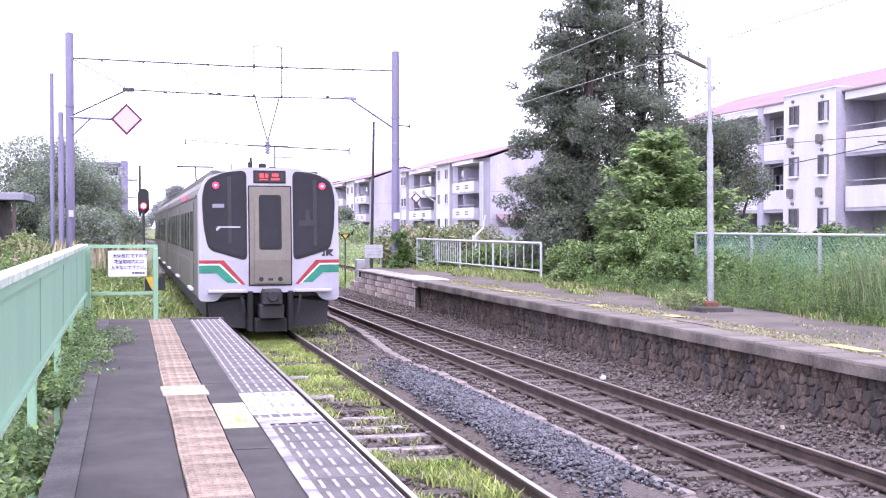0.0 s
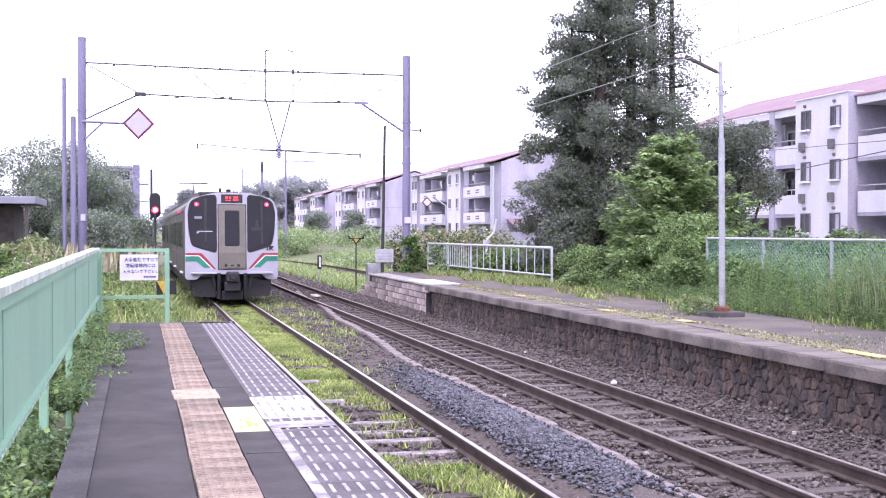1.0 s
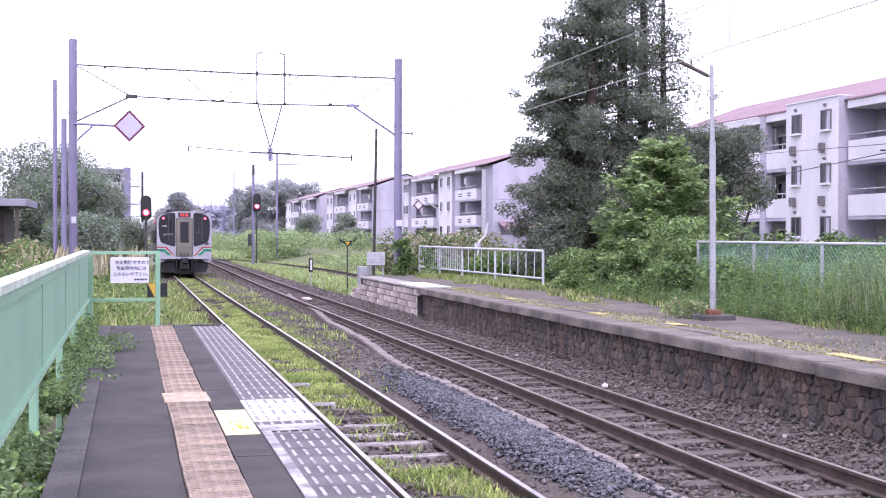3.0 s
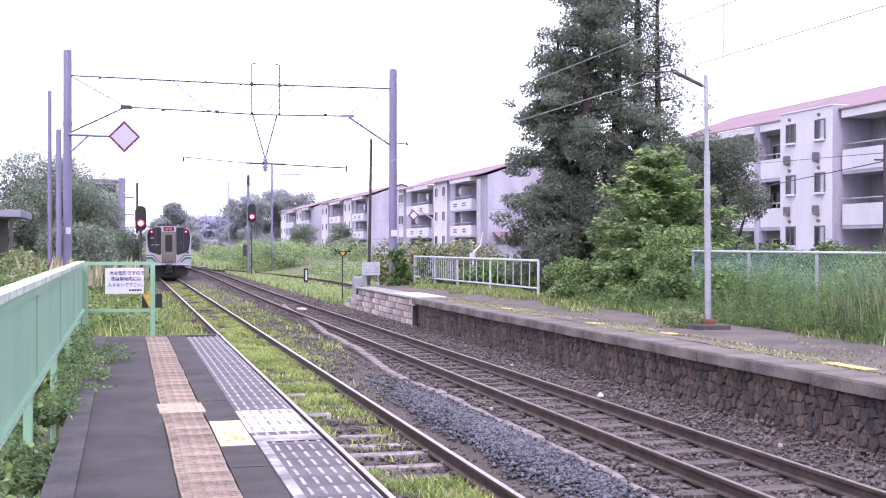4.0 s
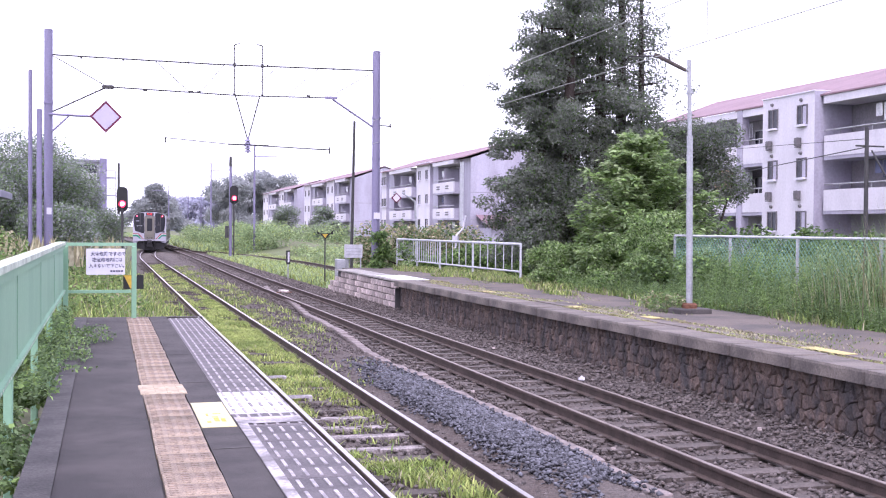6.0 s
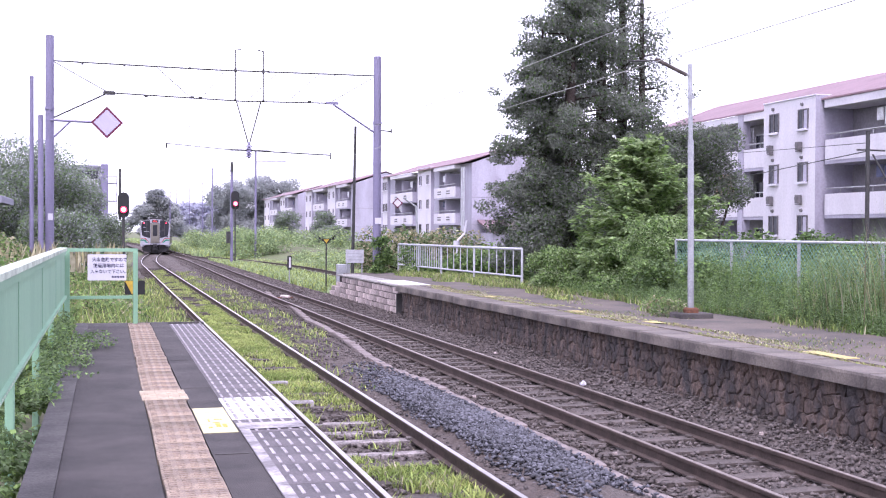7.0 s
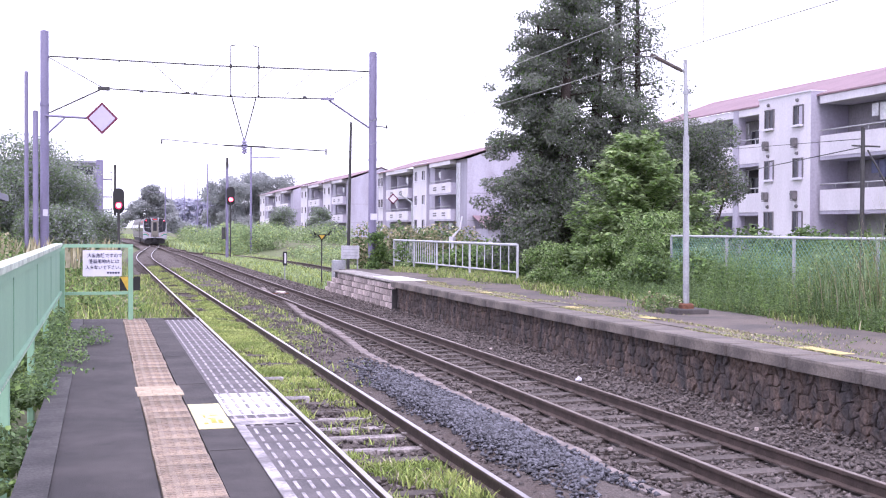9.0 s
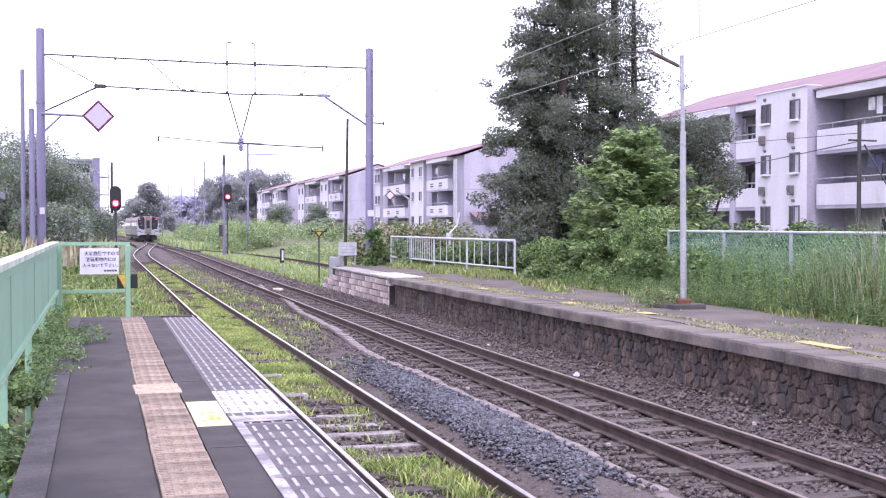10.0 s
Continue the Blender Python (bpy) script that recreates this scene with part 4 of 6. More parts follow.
def trackside():
    signal("black railway signal showing red beside the platform track", 0.54, 42.0, 2.38, 3.65, 0.76)
    r = signal("black railway signal showing red beside the main line", 9.25, 88.0, 3.85, 3.9, 1.2)
    part("mast", Geo().tube((-0.22, 0.35, 0), (-0.22, 0.35, 7.0), 0.115, 0.10, 10), "pole_violet", r)
    part("mast_head", Geo().tube((-0.22, 0.35, 7.0), (-0.22, 0.35, 7.75), 0.12, 0.09, 10), "dark_metal", r)
    part("relay_box", Geo().box(-0.62, 0.2, 1.6, -0.36, 0.5, 2.5, 0.02), "dark_metal", r)
    # far supports
    for x, y, z, arm in ((12.25, 100.0, 9.6, -2.6), (12.86, 150, 10.7, -2.6), (10.4, 205, 9.6, 3.0), (-0.75, 112, 7.6, 0)):
        ob = thing("catenary_pole", "distant slim pole of the overhead line", "pole", (x, y, -1.1), "poles of the overhead line")
        part("shaft", Geo().tube((0, 0, 0), (0, 0, z), 0.10, 0.08, 10), "pole_violet", ob)
        if arm:
            part("arm", Geo().tube((0, 0, z - 1.0), (-arm, 0, z - 0.9), 0.05, 0.04, 6), "pole_violet", ob)
    ob = thing("utility_pole", "dark slim pole beside the violet catenary pole", "pole", (9.85, 47.5, -1.1))
    part("shaft", Geo().tube((0, 0, 0), (0.12, 0, 7.0), 0.075, 0.05, 10), "dark_metal", ob)
    # white board on posts, arrow board, small marker
    b = thing("notice_board", "white notice board on a grey cabinet stand", "sign", (9.35, 44.6, -1.0))
    part("board", Geo().plate([(-0.36, 1.26), (0.36, 1.26), (0.36, 1.78), (-0.36, 1.78)], -0.02, 0.02), "insulator", b)
    part("lines", Geo().box(-0.3, -0.024, 1.36, 0.3, -0.021, 1.40).box(-0.3, -0.024, 1.48, 0.3, -0.021, 1.52).box(-0.3, -0.024, 1.60, 0.3, -0.021, 1.64), "galv", b)
    for x in (-0.3, 0.3):
        part("post", Geo().tube((x, 0.04, 0), (x, 0.04, 1.8), 0.03, 0.03, 8), "galv", b)
    c = thing("trackside_cabinet", "grey steel trackside cabinet at platform end", "cabinet", (8.95, 44.9, -1.0))
    part("body", Geo().box(-0.25, -0.2, 0, 0.25, 0.2, 1.2, 0.02), "galv", c)
    part("door", Geo().box(-0.21, -0.215, 0.1, 0.21, -0.202, 1.1, 0.008), "galv", c)
    y = thing("arrow_marker", "black and yellow triangle marker on a thin post", "marker", (8.75, 47.5, -1.0))
    part("post", Geo().tube((0, 0, 0), (0, 0, 2.15), 0.03, 0.03, 8), "dark_metal", y)
    part("board", Geo().plate([(0, 1.95), (0.26, 2.2), (-0.26, 2.2)], -0.03, -0.01), "black", y)
    part("triangle", Geo().plate([(0, 2.0), (0.12, 2.17), (-0.12, 2.17)], -0.045, -0.031), "yellow_paint", y)
    for x in (-0.26, 0.26):
        part("wing", Geo().plate([(x - 0.06, 2.16), (x + 0.06, 2.16), (x * 1.35, 2.36)], -0.03, -0.01), "black", y)
    k = thing("speed_marker", "small black and white marker on a low post", "marker", (8.2, 54.0, -1.0))
    part("post", Geo().tube((0, 0, 0), (0, 0, 0.9), 0.03, 0.03, 8), "galv", k)
    part("board", Geo().box(-0.1, -0.03, 0.7, 0.1, -0.01, 1.35), "black", k)
    part("stripe", Geo().box(-0.025, -0.034, 0.8, 0.06, -0.031, 1.28), "sign_white", k)
    # second diamond further on, with its pole
    q = thing("diamond_sign", "small distant diamond marker on a curved pole arm", "sign", (15.4, 62.0, 3.1))
    part("border", Geo().plate([(0, -0.3), (0.3, 0), (0, 0.3), (-0.3, 0)], -0.01, 0.02), "sign_red", q)
    part("face", Geo().plate([(0, -0.22), (0.22, 0), (0, 0.22), (-0.22, 0)], -0.018, -0.011), "sign_white", q)
    part("pole", Geo().tube((1.25, 0.1, -4.2), (1.1, 0.1, -0.2), 0.07, 0.06, 8).tube((1.1, 0.1, -0.2), (0.35, 0.1, 0.3), 0.05, 0.04, 8), "galv", q)


def small_bits():
    """Litter and loose fittings lying on the ballast."""
    rng = random.Random(14)
    ob = thing("litter", "crumpled white plastic bag lying on the ballast", "litter", (7.28, 17.0, -0.96))
    g = Geo()
    n = 9
    rings = [[(math.cos(k * math.tau / n) * r * rng.uniform(0.6, 1.3), math.sin(k * math.tau / n) * r * rng.uniform(0.6, 1.3), z * rng.uniform(0.8, 1.3)) for k in range(n)] for r, z in ((0.06, 0.0), (0.07, 0.02), (0.045, 0.05), (0.012, 0.065))]
    v = [p for r in rings for p in r]
    f = [(a * n + k, a * n + (k + 1) % n, (a + 1) * n + (k + 1) % n, (a + 1) * n + k) for a in range(3) for k in range(n)] + [tuple(range(3 * n, 4 * n))]
    part("bag", g.add(v, f), "sign_white", ob)
    d = thing("track_plate", "pale pink train control plate between the main rails", "track device", (6.3, 42.5, RAIL - 0.11))
    part("plate", Geo().box(-0.14, -0.35, 0, 0.14, 0.35, 0.06, 0.015), "block", d)
    part("bracket", Geo().box(-0.28, -0.08, -0.06, 0.28, 0.08, -0.002), "rust", d)
    for y, w in ((16.1, 0.42), (18.3, 0.36)):
        q = thing("rail_tie_bar", "pale steel tie bar between the platform rails", "track device", (2.55, y, BED + 0.07), "tie bars")
        part("bar", Geo().box(-w / 2, -0.05, 0, w / 2, -0.025, 0.035, 0.006).box(-w / 2, 0.025, 0, w / 2, 0.05, 0.035, 0.006), "rib", q)
        for e in (-w / 2, w / 2):
            part("clamp", Geo().box(e - 0.03, -0.06, -0.05, e + 0.03, 0.06, 0.03, 0.006), "rib", q)
    for k, (x, y) in enumerate(((5.35, 11.6), (7.6, 12.3), (7.5, 22.0), (5.2, 16.2))):
        s = thing("pale_stone", "single pale stone lying on brown ballast", "stone", (x, y, -0.97), "pale stones")
        g = Geo()
        ring = [(math.cos(j * math.tau / 6) * rng.uniform(0.02, 0.035), math.sin(j * math.tau / 6) * rng.uniform(0.02, 0.035)) for j in range(6)]
        part("stone", g.prism(ring, 0, rng.uniform(0.025, 0.04), 0.01), "block", s)


overhead()
trackside()
small_bits()


# ---------------------------------------------------------------- apartment blocks
def apartment(label, y0, y1, bays, detail, base=-0.7, eave=7.75):
    """A three-storey block along the line: white stair bays standing proud between balconies."""
    X, D, ST = 31.5, 8.5, 2.5
    ob = thing("apartment_building", label, "apartment building", (X, 0, base), "apartment blocks")
    H = eave - base
    S = 0.62 if detail else 0.0
    # Back wall carries the shade of the balcony recess in its colour.
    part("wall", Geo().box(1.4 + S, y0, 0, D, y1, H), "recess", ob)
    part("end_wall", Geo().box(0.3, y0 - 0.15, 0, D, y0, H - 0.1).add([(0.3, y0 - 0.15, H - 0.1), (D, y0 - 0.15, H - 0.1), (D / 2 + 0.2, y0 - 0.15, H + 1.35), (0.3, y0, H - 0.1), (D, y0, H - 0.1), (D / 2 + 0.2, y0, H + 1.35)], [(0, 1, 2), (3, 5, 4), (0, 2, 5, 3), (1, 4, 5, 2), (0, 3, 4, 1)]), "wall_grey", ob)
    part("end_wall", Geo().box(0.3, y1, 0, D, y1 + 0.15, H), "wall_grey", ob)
    for z in (2.9, 5.4):
        part("floor_joint", Geo().box(0.3, y0 - 0.156, z, D, y0 - 0.152, z + 0.05), "recess", ob)
    r = Geo()
    xl = -0.35 + S
    for xa, za, xb, zb in ((xl, H - 0.05, D / 2 + 0.2, H + 1.48), (D + 0.4, H - 0.05, D / 2 + 0.2, H + 1.48)):
        r.add([(xa, y0 - 0.18, za), (xb, y0 - 0.18, zb), (xb, y1 + 0.5, zb), (xa, y1 + 0.5, za), (xa, y0 - 0.18, za + 0.08), (xb, y0 - 0.18, zb + 0.08), (xb, y1 + 0.5, zb + 0.08), (xa, y1 + 0.5, za + 0.08)], [(0, 1, 2, 3), (4, 5, 6, 7), (0, 1, 5, 4), (1, 2, 6, 5), (2, 3, 7, 6), (3, 0, 4, 7)])
    part("roof", r, "roof_red", ob, "low pitched faded red metal roof")
    # small window: frame, sill and a pane half covered by a curtain
    hw, hh = 0.36, 0.44
    g = Geo()
    for u, v in ((-hw - 0.05, -hw), (hw, hw + 0.05), (-0.02, 0.02)):
        g.box(-0.03, u, -hh, 0.04, v, hh)
    g.box(-0.03, -hw - 0.05, hh, 0.04, hw + 0.05, hh + 0.05)
    fm = g.mesh("window_frame", "aircon")
    sm = Geo().box(-0.14, -hw - 0.02, -hh - 0.1, 0.04, hw + 0.1, -hh, 0.02).mesh("sill", "sign_white")
    wm = Geo().box(0.0, -hw, -hh, 0.05, hw, hh).mesh("pane", "win_glass")
    cm = Geo().box(-0.008, -hw + 0.01, -hh + 0.02, -0.002, -0.06, hh - 0.02).mesh("curtain", "wall_grey")
    vent = Geo().tube((-0.1, 0, 0), (0, 0, 0), 0.07, 0.09, 10).mesh("vent_cap", "aircon")
    door = Geo().box(0, -0.85, 0, 0.05, 0.85, 1.85).mesh("pane", "win_glass")
    g = Geo()
    for u in (-0.9, -0.03, 0.85):
        g.box(-0.05, u, 0, 0.03, u + 0.06, 1.9)
    dfm = g.box(-0.05, -0.9, 1.85, 0.03, 0.91, 1.92).mesh("window_frame", "frame_alu")
    blind = Geo().box(-0.02, -0.8, 0.05, -0.008, -0.08, 1.82).mesh("curtain", "shed")
    ac = Geo().box(-0.26, -0.13, -0.2, 0, 0.13, 0.2, 0.03).tube((-0.28, 0, 0.02), (-0.261, 0, 0.02), 0.1, 0.1, 14).box(-0.24, -0.11, -0.27, 0.0, 0.11, -0.22).mesh("aircon_unit", "aircon")
    grille = Geo().box(-0.03, -0.55, -0.2, 0, 0.55, -0.08).box(-0.03, -0.55, 0.03, 0, 0.55, 0.15).mesh("balcony_grille", "aircon")
    rng = random.Random(int(y0))

    def put(name, me, parent, at):
        o = new(name, me)
        o.parent = parent
        o.location = at
        return o

    for bay in bays:
        a, b, kind = bay[:3]
        if kind == "w":
            part("bay", Geo().box(0.0, a, 0, 1.39 + S, b, H + 0.18), "wall_white", ob, "white rendered stair bay")
            # Thin grey sheet over the white bay's side paints its shaded face.
            part("bay_side", Geo().box(-0.006, a - 0.02, 0, 1.38 + S, a - 0.002, H + 0.17), "wall_grey", ob, "side of the bay greyed for shade")
            part("bay_cap", Geo().box(-0.05, a - 0.03, H + 0.182, 1.4 + S, b + 0.03, H + 0.24, 0.01), "sign_white", ob)
            for s in range(3):
                for y in (a + (b - a) * 0.22, a + (b - a) * 0.78):
                    w = put("window", fm, ob, (-0.03, y, 2.6 + s * ST))
                    put("pane", wm, w, (0, 0, 0))
                    put("sill", sm, w, (0, 0, 0))
                    if rng.random() < 0.7:
                        put("curtain", cm, w, (0, 0, 0))
                    if detail:
                        put("vent_cap", vent, ob, (0, y + 0.1, 3.32 + s * ST))
                        if s:
                            put("aircon_unit", ac, ob, (0, y + 0.2, 2.6 + s * ST - 1.25))
            continue
        c0, c1 = bay[3:5] if len(bay) > 3 else (a, b)
        if not detail:
            for f0, f1 in ((a, c0 - 0.01), (c1 + 0.01, b)):
                part("flank_wall", Geo().box(0.32, f0, 0, 1.39, f1, H - 0.06), "wall_grey", ob, "grey wall beside the balcony")
        part("eave_band", Geo().box(-0.3 + S, c0 + 0.01, H - 0.42, 1.45 + S, c1 - 0.01, H - 0.06), "wall_white", ob, "white eaves band")
        for s in range(3):
            z = s * ST
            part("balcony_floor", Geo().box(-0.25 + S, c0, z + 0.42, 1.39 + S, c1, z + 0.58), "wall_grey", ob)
            if s:
                q = part("balcony_front", Geo().box(-0.27 + S, c0 + 0.02, z + 0.585, -0.15 + S, c1 - 0.02, z + 1.55, 0.02), "wall_white", ob, "white balcony parapet")
                # Side face takes the grey as shade beside the white parapet front.
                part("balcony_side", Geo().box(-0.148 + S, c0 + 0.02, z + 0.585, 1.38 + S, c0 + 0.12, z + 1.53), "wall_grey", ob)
                part("balcony_rail", Geo().tube((-0.2 + S, c0, z + 1.80), (-0.2 + S, c1, z + 1.80), 0.035, 0.035, 6), "frame_alu", ob)
                for j in range(6):
                    yy = c0 + (c1 - c0) * (j + 0.5) / 6
                    part("rail_post", Geo().tube((-0.2 + S, yy, z + 1.55), (-0.2 + S, yy, z + 1.8), 0.025, 0.025, 6), "frame_alu", ob)
                if not detail:
                    for u in (0.3, 0.72):
                        put("balcony_grille", grille, ob, (-0.272, c0 + (c1 - c0) * u, z + 1.08))
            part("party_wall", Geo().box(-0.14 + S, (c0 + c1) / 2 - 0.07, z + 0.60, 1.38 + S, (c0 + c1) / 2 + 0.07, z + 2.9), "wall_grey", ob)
            for y in (c0 + (c1 - c0) * 0.25, c0 + (c1 - c0) * 0.75):
                w = put("window", dfm, ob, (1.34 + S, y, z + 0.60))
                put("pane", door, w, (0, 0, 0))
                if rng.random() < 0.6:
                    put("curtain", blind, w, (0, 0, 0))
                if rng.random() < 0.6:
                    part("laundry", Geo().box(0.3 + S, y - 0.5, z + 2.0, 0.34 + S, y - 0.1, z + 2.75, 0.01).box(0.3 + S, y, z + 2.2, 0.34 + S, y + 0.45, z + 2.75, 0.01), rng.choice(["cloth_white", "cloth_blue", "cloth_white"]), ob, "hanging laundry")
        if detail:
            part("pilaster", Geo().box(-0.33 + S, a + 2.45, 0.3, 0.1 + S, a + 2.95, H - 0.055), "wall_grey", ob, "grey pilaster between balconies")
    return ob


A = apartment("three-storey white apartment block with recessed balconies and red roof", 24.0, 63.0,
              [(24.2, 28.2, "b"), (28.2, 32.6, "w"), (32.6, 46.4, "b"), (46.6, 51.0, "w"), (51.0, 63, "b")], True)
part("curtain", Geo().box(0.40, 54.6, 4.25, 0.45, 56.6, 5.4, 0.01), "cloth_orange", A, "orange sun blind")
B = apartment("three-storey grey-white apartment block beyond the railing", 100.2, 134.0,
          [(100.3, 112.8, "b", 103.6, 110.8), (112.8, 118.0, "w"), (118.0, 131.7, "b", 119.4, 129.2), (131.7, 134.0, "w")], False, eave=7.95)
g = Geo()
for y in (100.6, 101.2):
    g.tube((-0.3, y, 1.5), (-0.3, y, 8.2), 0.09, 0.09, 6)
part("drain_pipe", g, "rail_white", B, "pale drain pipe")
n = thing("annex", "low grey annex with red roof by the end wall", "annex", (34.2, 96.5, -0.7))
part("wall", Geo().box(-1.6, 0, 0, 2.0, 3.4, 2.2), "wall_grey", n)
part("roof", Geo().add([(-1.9, -0.4, 2.2), (2.3, -0.4, 2.2), (2.3, 3.5, 3.3), (-1.9, 3.5, 3.3), (-1.9, -0.4, 2.3), (2.3, -0.4, 2.3), (2.3, 3.5, 3.4), (-1.9, 3.5, 3.4)], [(0, 1, 2, 3), (4, 5, 6, 7), (0, 1, 5, 4), (1, 2, 6, 5), (2, 3, 7, 6), (3, 0, 4, 7)]), "roof_red", n, "faded red lean-to roof")
part("window", Geo().box(-0.4, -0.05, 0.8, 0.5, -0.01, 1.7), "win_glass", n)
u = thing("utility_pole", "slim dark pole with stay before the apartment block", "pole", (22.1, 30.0, -0.6))
part("shaft", Geo().tube((0, 0, 0), (0, 0, 5.2), 0.075, 0.06, 8), "dark_metal", u)
part("stay_bar", Geo().tube((0.1, -0.1, 4.5), (0.9, -0.7, 2.6), 0.03, 0.03, 6), "dark_metal", u)
part("cross_arm", Geo().tube((-0.25, 0.2, 4.65), (0.4, -0.3, 4.6), 0.03, 0.03, 6), "dark_metal", u)
part("cable", Geo().tube((0, 0, 4.6), (6.1, 20, 4.55), 0.018, 0.018, 5), "dark_metal", u)
part("cable", Geo().tube((0, 0, 4.85), (6.1, 20, 5.9), 0.012, 0.012, 5), "dark_metal", u)
apartment("far grey-white apartment block along the railway", 151.5, 190.0,
          [(151.6, 164, "b", 154.5, 162), (164, 170, "w"), (170, 184, "b", 172, 181.5), (184, 190, "w")], False, eave=8.2)
apartment("most distant grey-white apartment block along the railway", 200.0, 242.0,
          [(200.2, 213, "b", 203, 211), (213, 219, "w"), (219, 234, "b", 222, 231.5), (234, 242, "w")], False, eave=8.2)


# ---------------------------------------------------------------- the train
def rounded(poly, r, n=4):
    """A polygon with its corners rounded by r."""
    out = []
    for i, p in enumerate(poly):
        p, a, b = Vector(p), Vector(poly[i - 1]), Vector(poly[(i + 1) % len(poly)])
        d0, d1 = (a - p), (b - p)
        k = min(r, d0.length * 0.45, d1.length * 0.45)
        s, e = p + d0.normalized() * k, p + d1.normalized() * k
        for j in range(n + 1):
            t = j / n
            out.append(tuple(s * (1 - t) ** 2 + p * 2 * t * (1 - t) + e * t * t))
    return out


def mirror(poly):
    return [(-x, z) for x, z in poly][::-1]


def car(label, tail):
    """A commuter car: its end at the origin, 19.5 m long along y, rail level at z = 0."""
    ob = thing("train_car", label, "train", (2.93, 24.4, RAIL), "cars of the train")
    W, L = 1.475, 19.5
    y0 = 0.55 if tail else 0.15
    sect = [(-W, 0.80), (-W, 2.9), (-1.43, 3.12), (-1.30, 3.30), (-1.0, 3.44), (-0.5, 3.53), (0, 3.56)]
    sect += [(-x, z) for x, z in sect[-2::-1]]
    part("body", Geo().plate(sect, y0, L), "steel", ob, "stainless steel body shell")
    part("underframe", Geo().box(-1.3, y0, 0.35, 1.3, L, 0.79), "skirt", ob)
    # roof gear
    part("roof_unit", Geo().box(-0.7, 7.5, 3.5, 0.7, 11.5, 3.82, 0.06), "skirt", ob, "roof air conditioner")
    part("roof_walk", Geo().box(-1.15, 0.9, 3.38, -1.0, L - 0.5, 3.52).box(1.0, 0.9, 3.38, 1.15, L - 0.5, 3.52), "steel", ob)
    for x0, ya, x1, yb, zt in ((-0.36, 1.0, -0.28, 1.1, 3.72), (-0.1, 1.2, 0.05, 1.35, 3.70), (0.12, 1.3, 0.3, 1.4, 3.63)):
        part("antenna", Geo().box(x0, ya, 3.54, x1, yb, zt, 0.02), "black", ob)
    # sides: windows, doors, stripes
    doors = (2.6, 9.6, 16.6)
    for s in (-1, 1):
        xs = sorted((s * (W + 0.004), s * (W + 0.016)))
        for d in doors:
            q = part("side_door", Geo().box(xs[0], d - 0.65, 0.95, xs[1], d + 0.65, 2.85, 0.003), "steel_dark", ob, "sliding side door")
            xo = sorted((s * (W + 0.018), s * (W + 0.024)))
            part("door_window", Geo().box(xo[0], d - 0.5, 1.75, xo[1], d - 0.1, 2.65).box(xo[0], d + 0.1, 1.75, xo[1], d + 0.5, 2.65), "train_glass", q)
            part("door_step", Geo().box(min(s * 1.48, s * 1.56), d - 0.65, 0.88, max(s * 1.48, s * 1.56), d + 0.65, 0.93), "sign_white", ob)
        for y in (4.6, 6.1, 7.6, 11.6, 13.1, 14.6, 18.1):
            part("side_window", Geo().box(xs[0], y - 0.62, 1.75, xs[1], y + 0.62, 2.65, 0.003), "train_glass", ob)
        part("gutter", Geo().box(min(s * (W - 0.02), s * (W + 0.02)), 0.9, 2.93, max(s * (W - 0.02), s * (W + 0.02)), L, 2.98), "steel", ob)
        part("sill_line", Geo().box(min(s * (W + 0.002), s * (W + 0.010)), 0.9, 1.50, max(s * (W + 0.002), s * (W + 0.010)), L, 1.56), "steel_dark", ob)
        for y in (3.0, 16.0):
            for k in (-1.05, 1.05):
                part("wheel", Geo().tube((s * 0.48, y + k, 0.41), (s * 0.60, y + k, 0.41), 0.41, 0.41, 18), "dark_metal", ob)
            part("bogie_frame", Geo().box(min(s * 0.75, s * 0.95), y - 1.6, 0.35, max(s * 0.75, s * 0.95), y + 1.6, 0.6, 0.04), "skirt", ob)
    if not tail:
        p = part("pantograph", Geo().box(-0.5, 7.2, 3.56, 0.5, 8.6, 3.72, 0.03), "skirt", ob, "raised dark pantograph")
        part("lower_arm", Geo().tube((0, 8.4, 3.7), (0, 7.2, 4.35), 0.05, 0.04, 6), "dark_metal", p)
        part("upper_arm", Geo().tube((0, 7.2, 4.35), (0, 8.0, 5.0), 0.035, 0.03, 6), "dark_metal", p)
        part("contact_head", Geo().tube((-0.8, 7.9, 4.98), (0.8, 7.9, 4.98), 0.03, 0.03, 6).tube((-0.8, 8.15, 4.98), (0.8, 8.15, 4.98), 0.03, 0.03, 6).tube((0, 7.9, 4.98), (0, 8.15, 4.98), 0.03, 0.03, 6), "dark_metal", p)
        part("gangway", Geo().box(-0.6, -0.4, 0.9, 0.6, y0 - 0.002, 3.1), "rubber", ob)
        return ob
    # white front mask, slightly bowed, with its windows
    outline = rounded([(-1.475, 0.74), (-1.10, 0.74), (-0.98, 0.92), (0.98, 0.92), (1.10, 0.74), (1.475, 0.74), (1.475, 3.0), (1.30, 3.36), (0.55, 3.55), (-0.55, 3.55), (-1.30, 3.36), (-1.475, 3.0)], 0.10, 3)
    def bow(x, z):
        return 0.10 * (abs(x) / 1.475) ** 2.2 + max(0, z - 1.6) * 0.085
    def bowed(poly, lift, back=0.5):
        g = Geo()
        n = len(poly)
        v = [(x, bow(x, z) - lift, z) for x, z in poly] + [(x, bow(x, z) - lift + back, z) for x, z in poly]
        return g.add(v, [tuple(range(n)), tuple(range(n, 2 * n))[::-1]] + [(i, n + i, n + (i + 1) % n, (i + 1) % n) for i in range(n)])
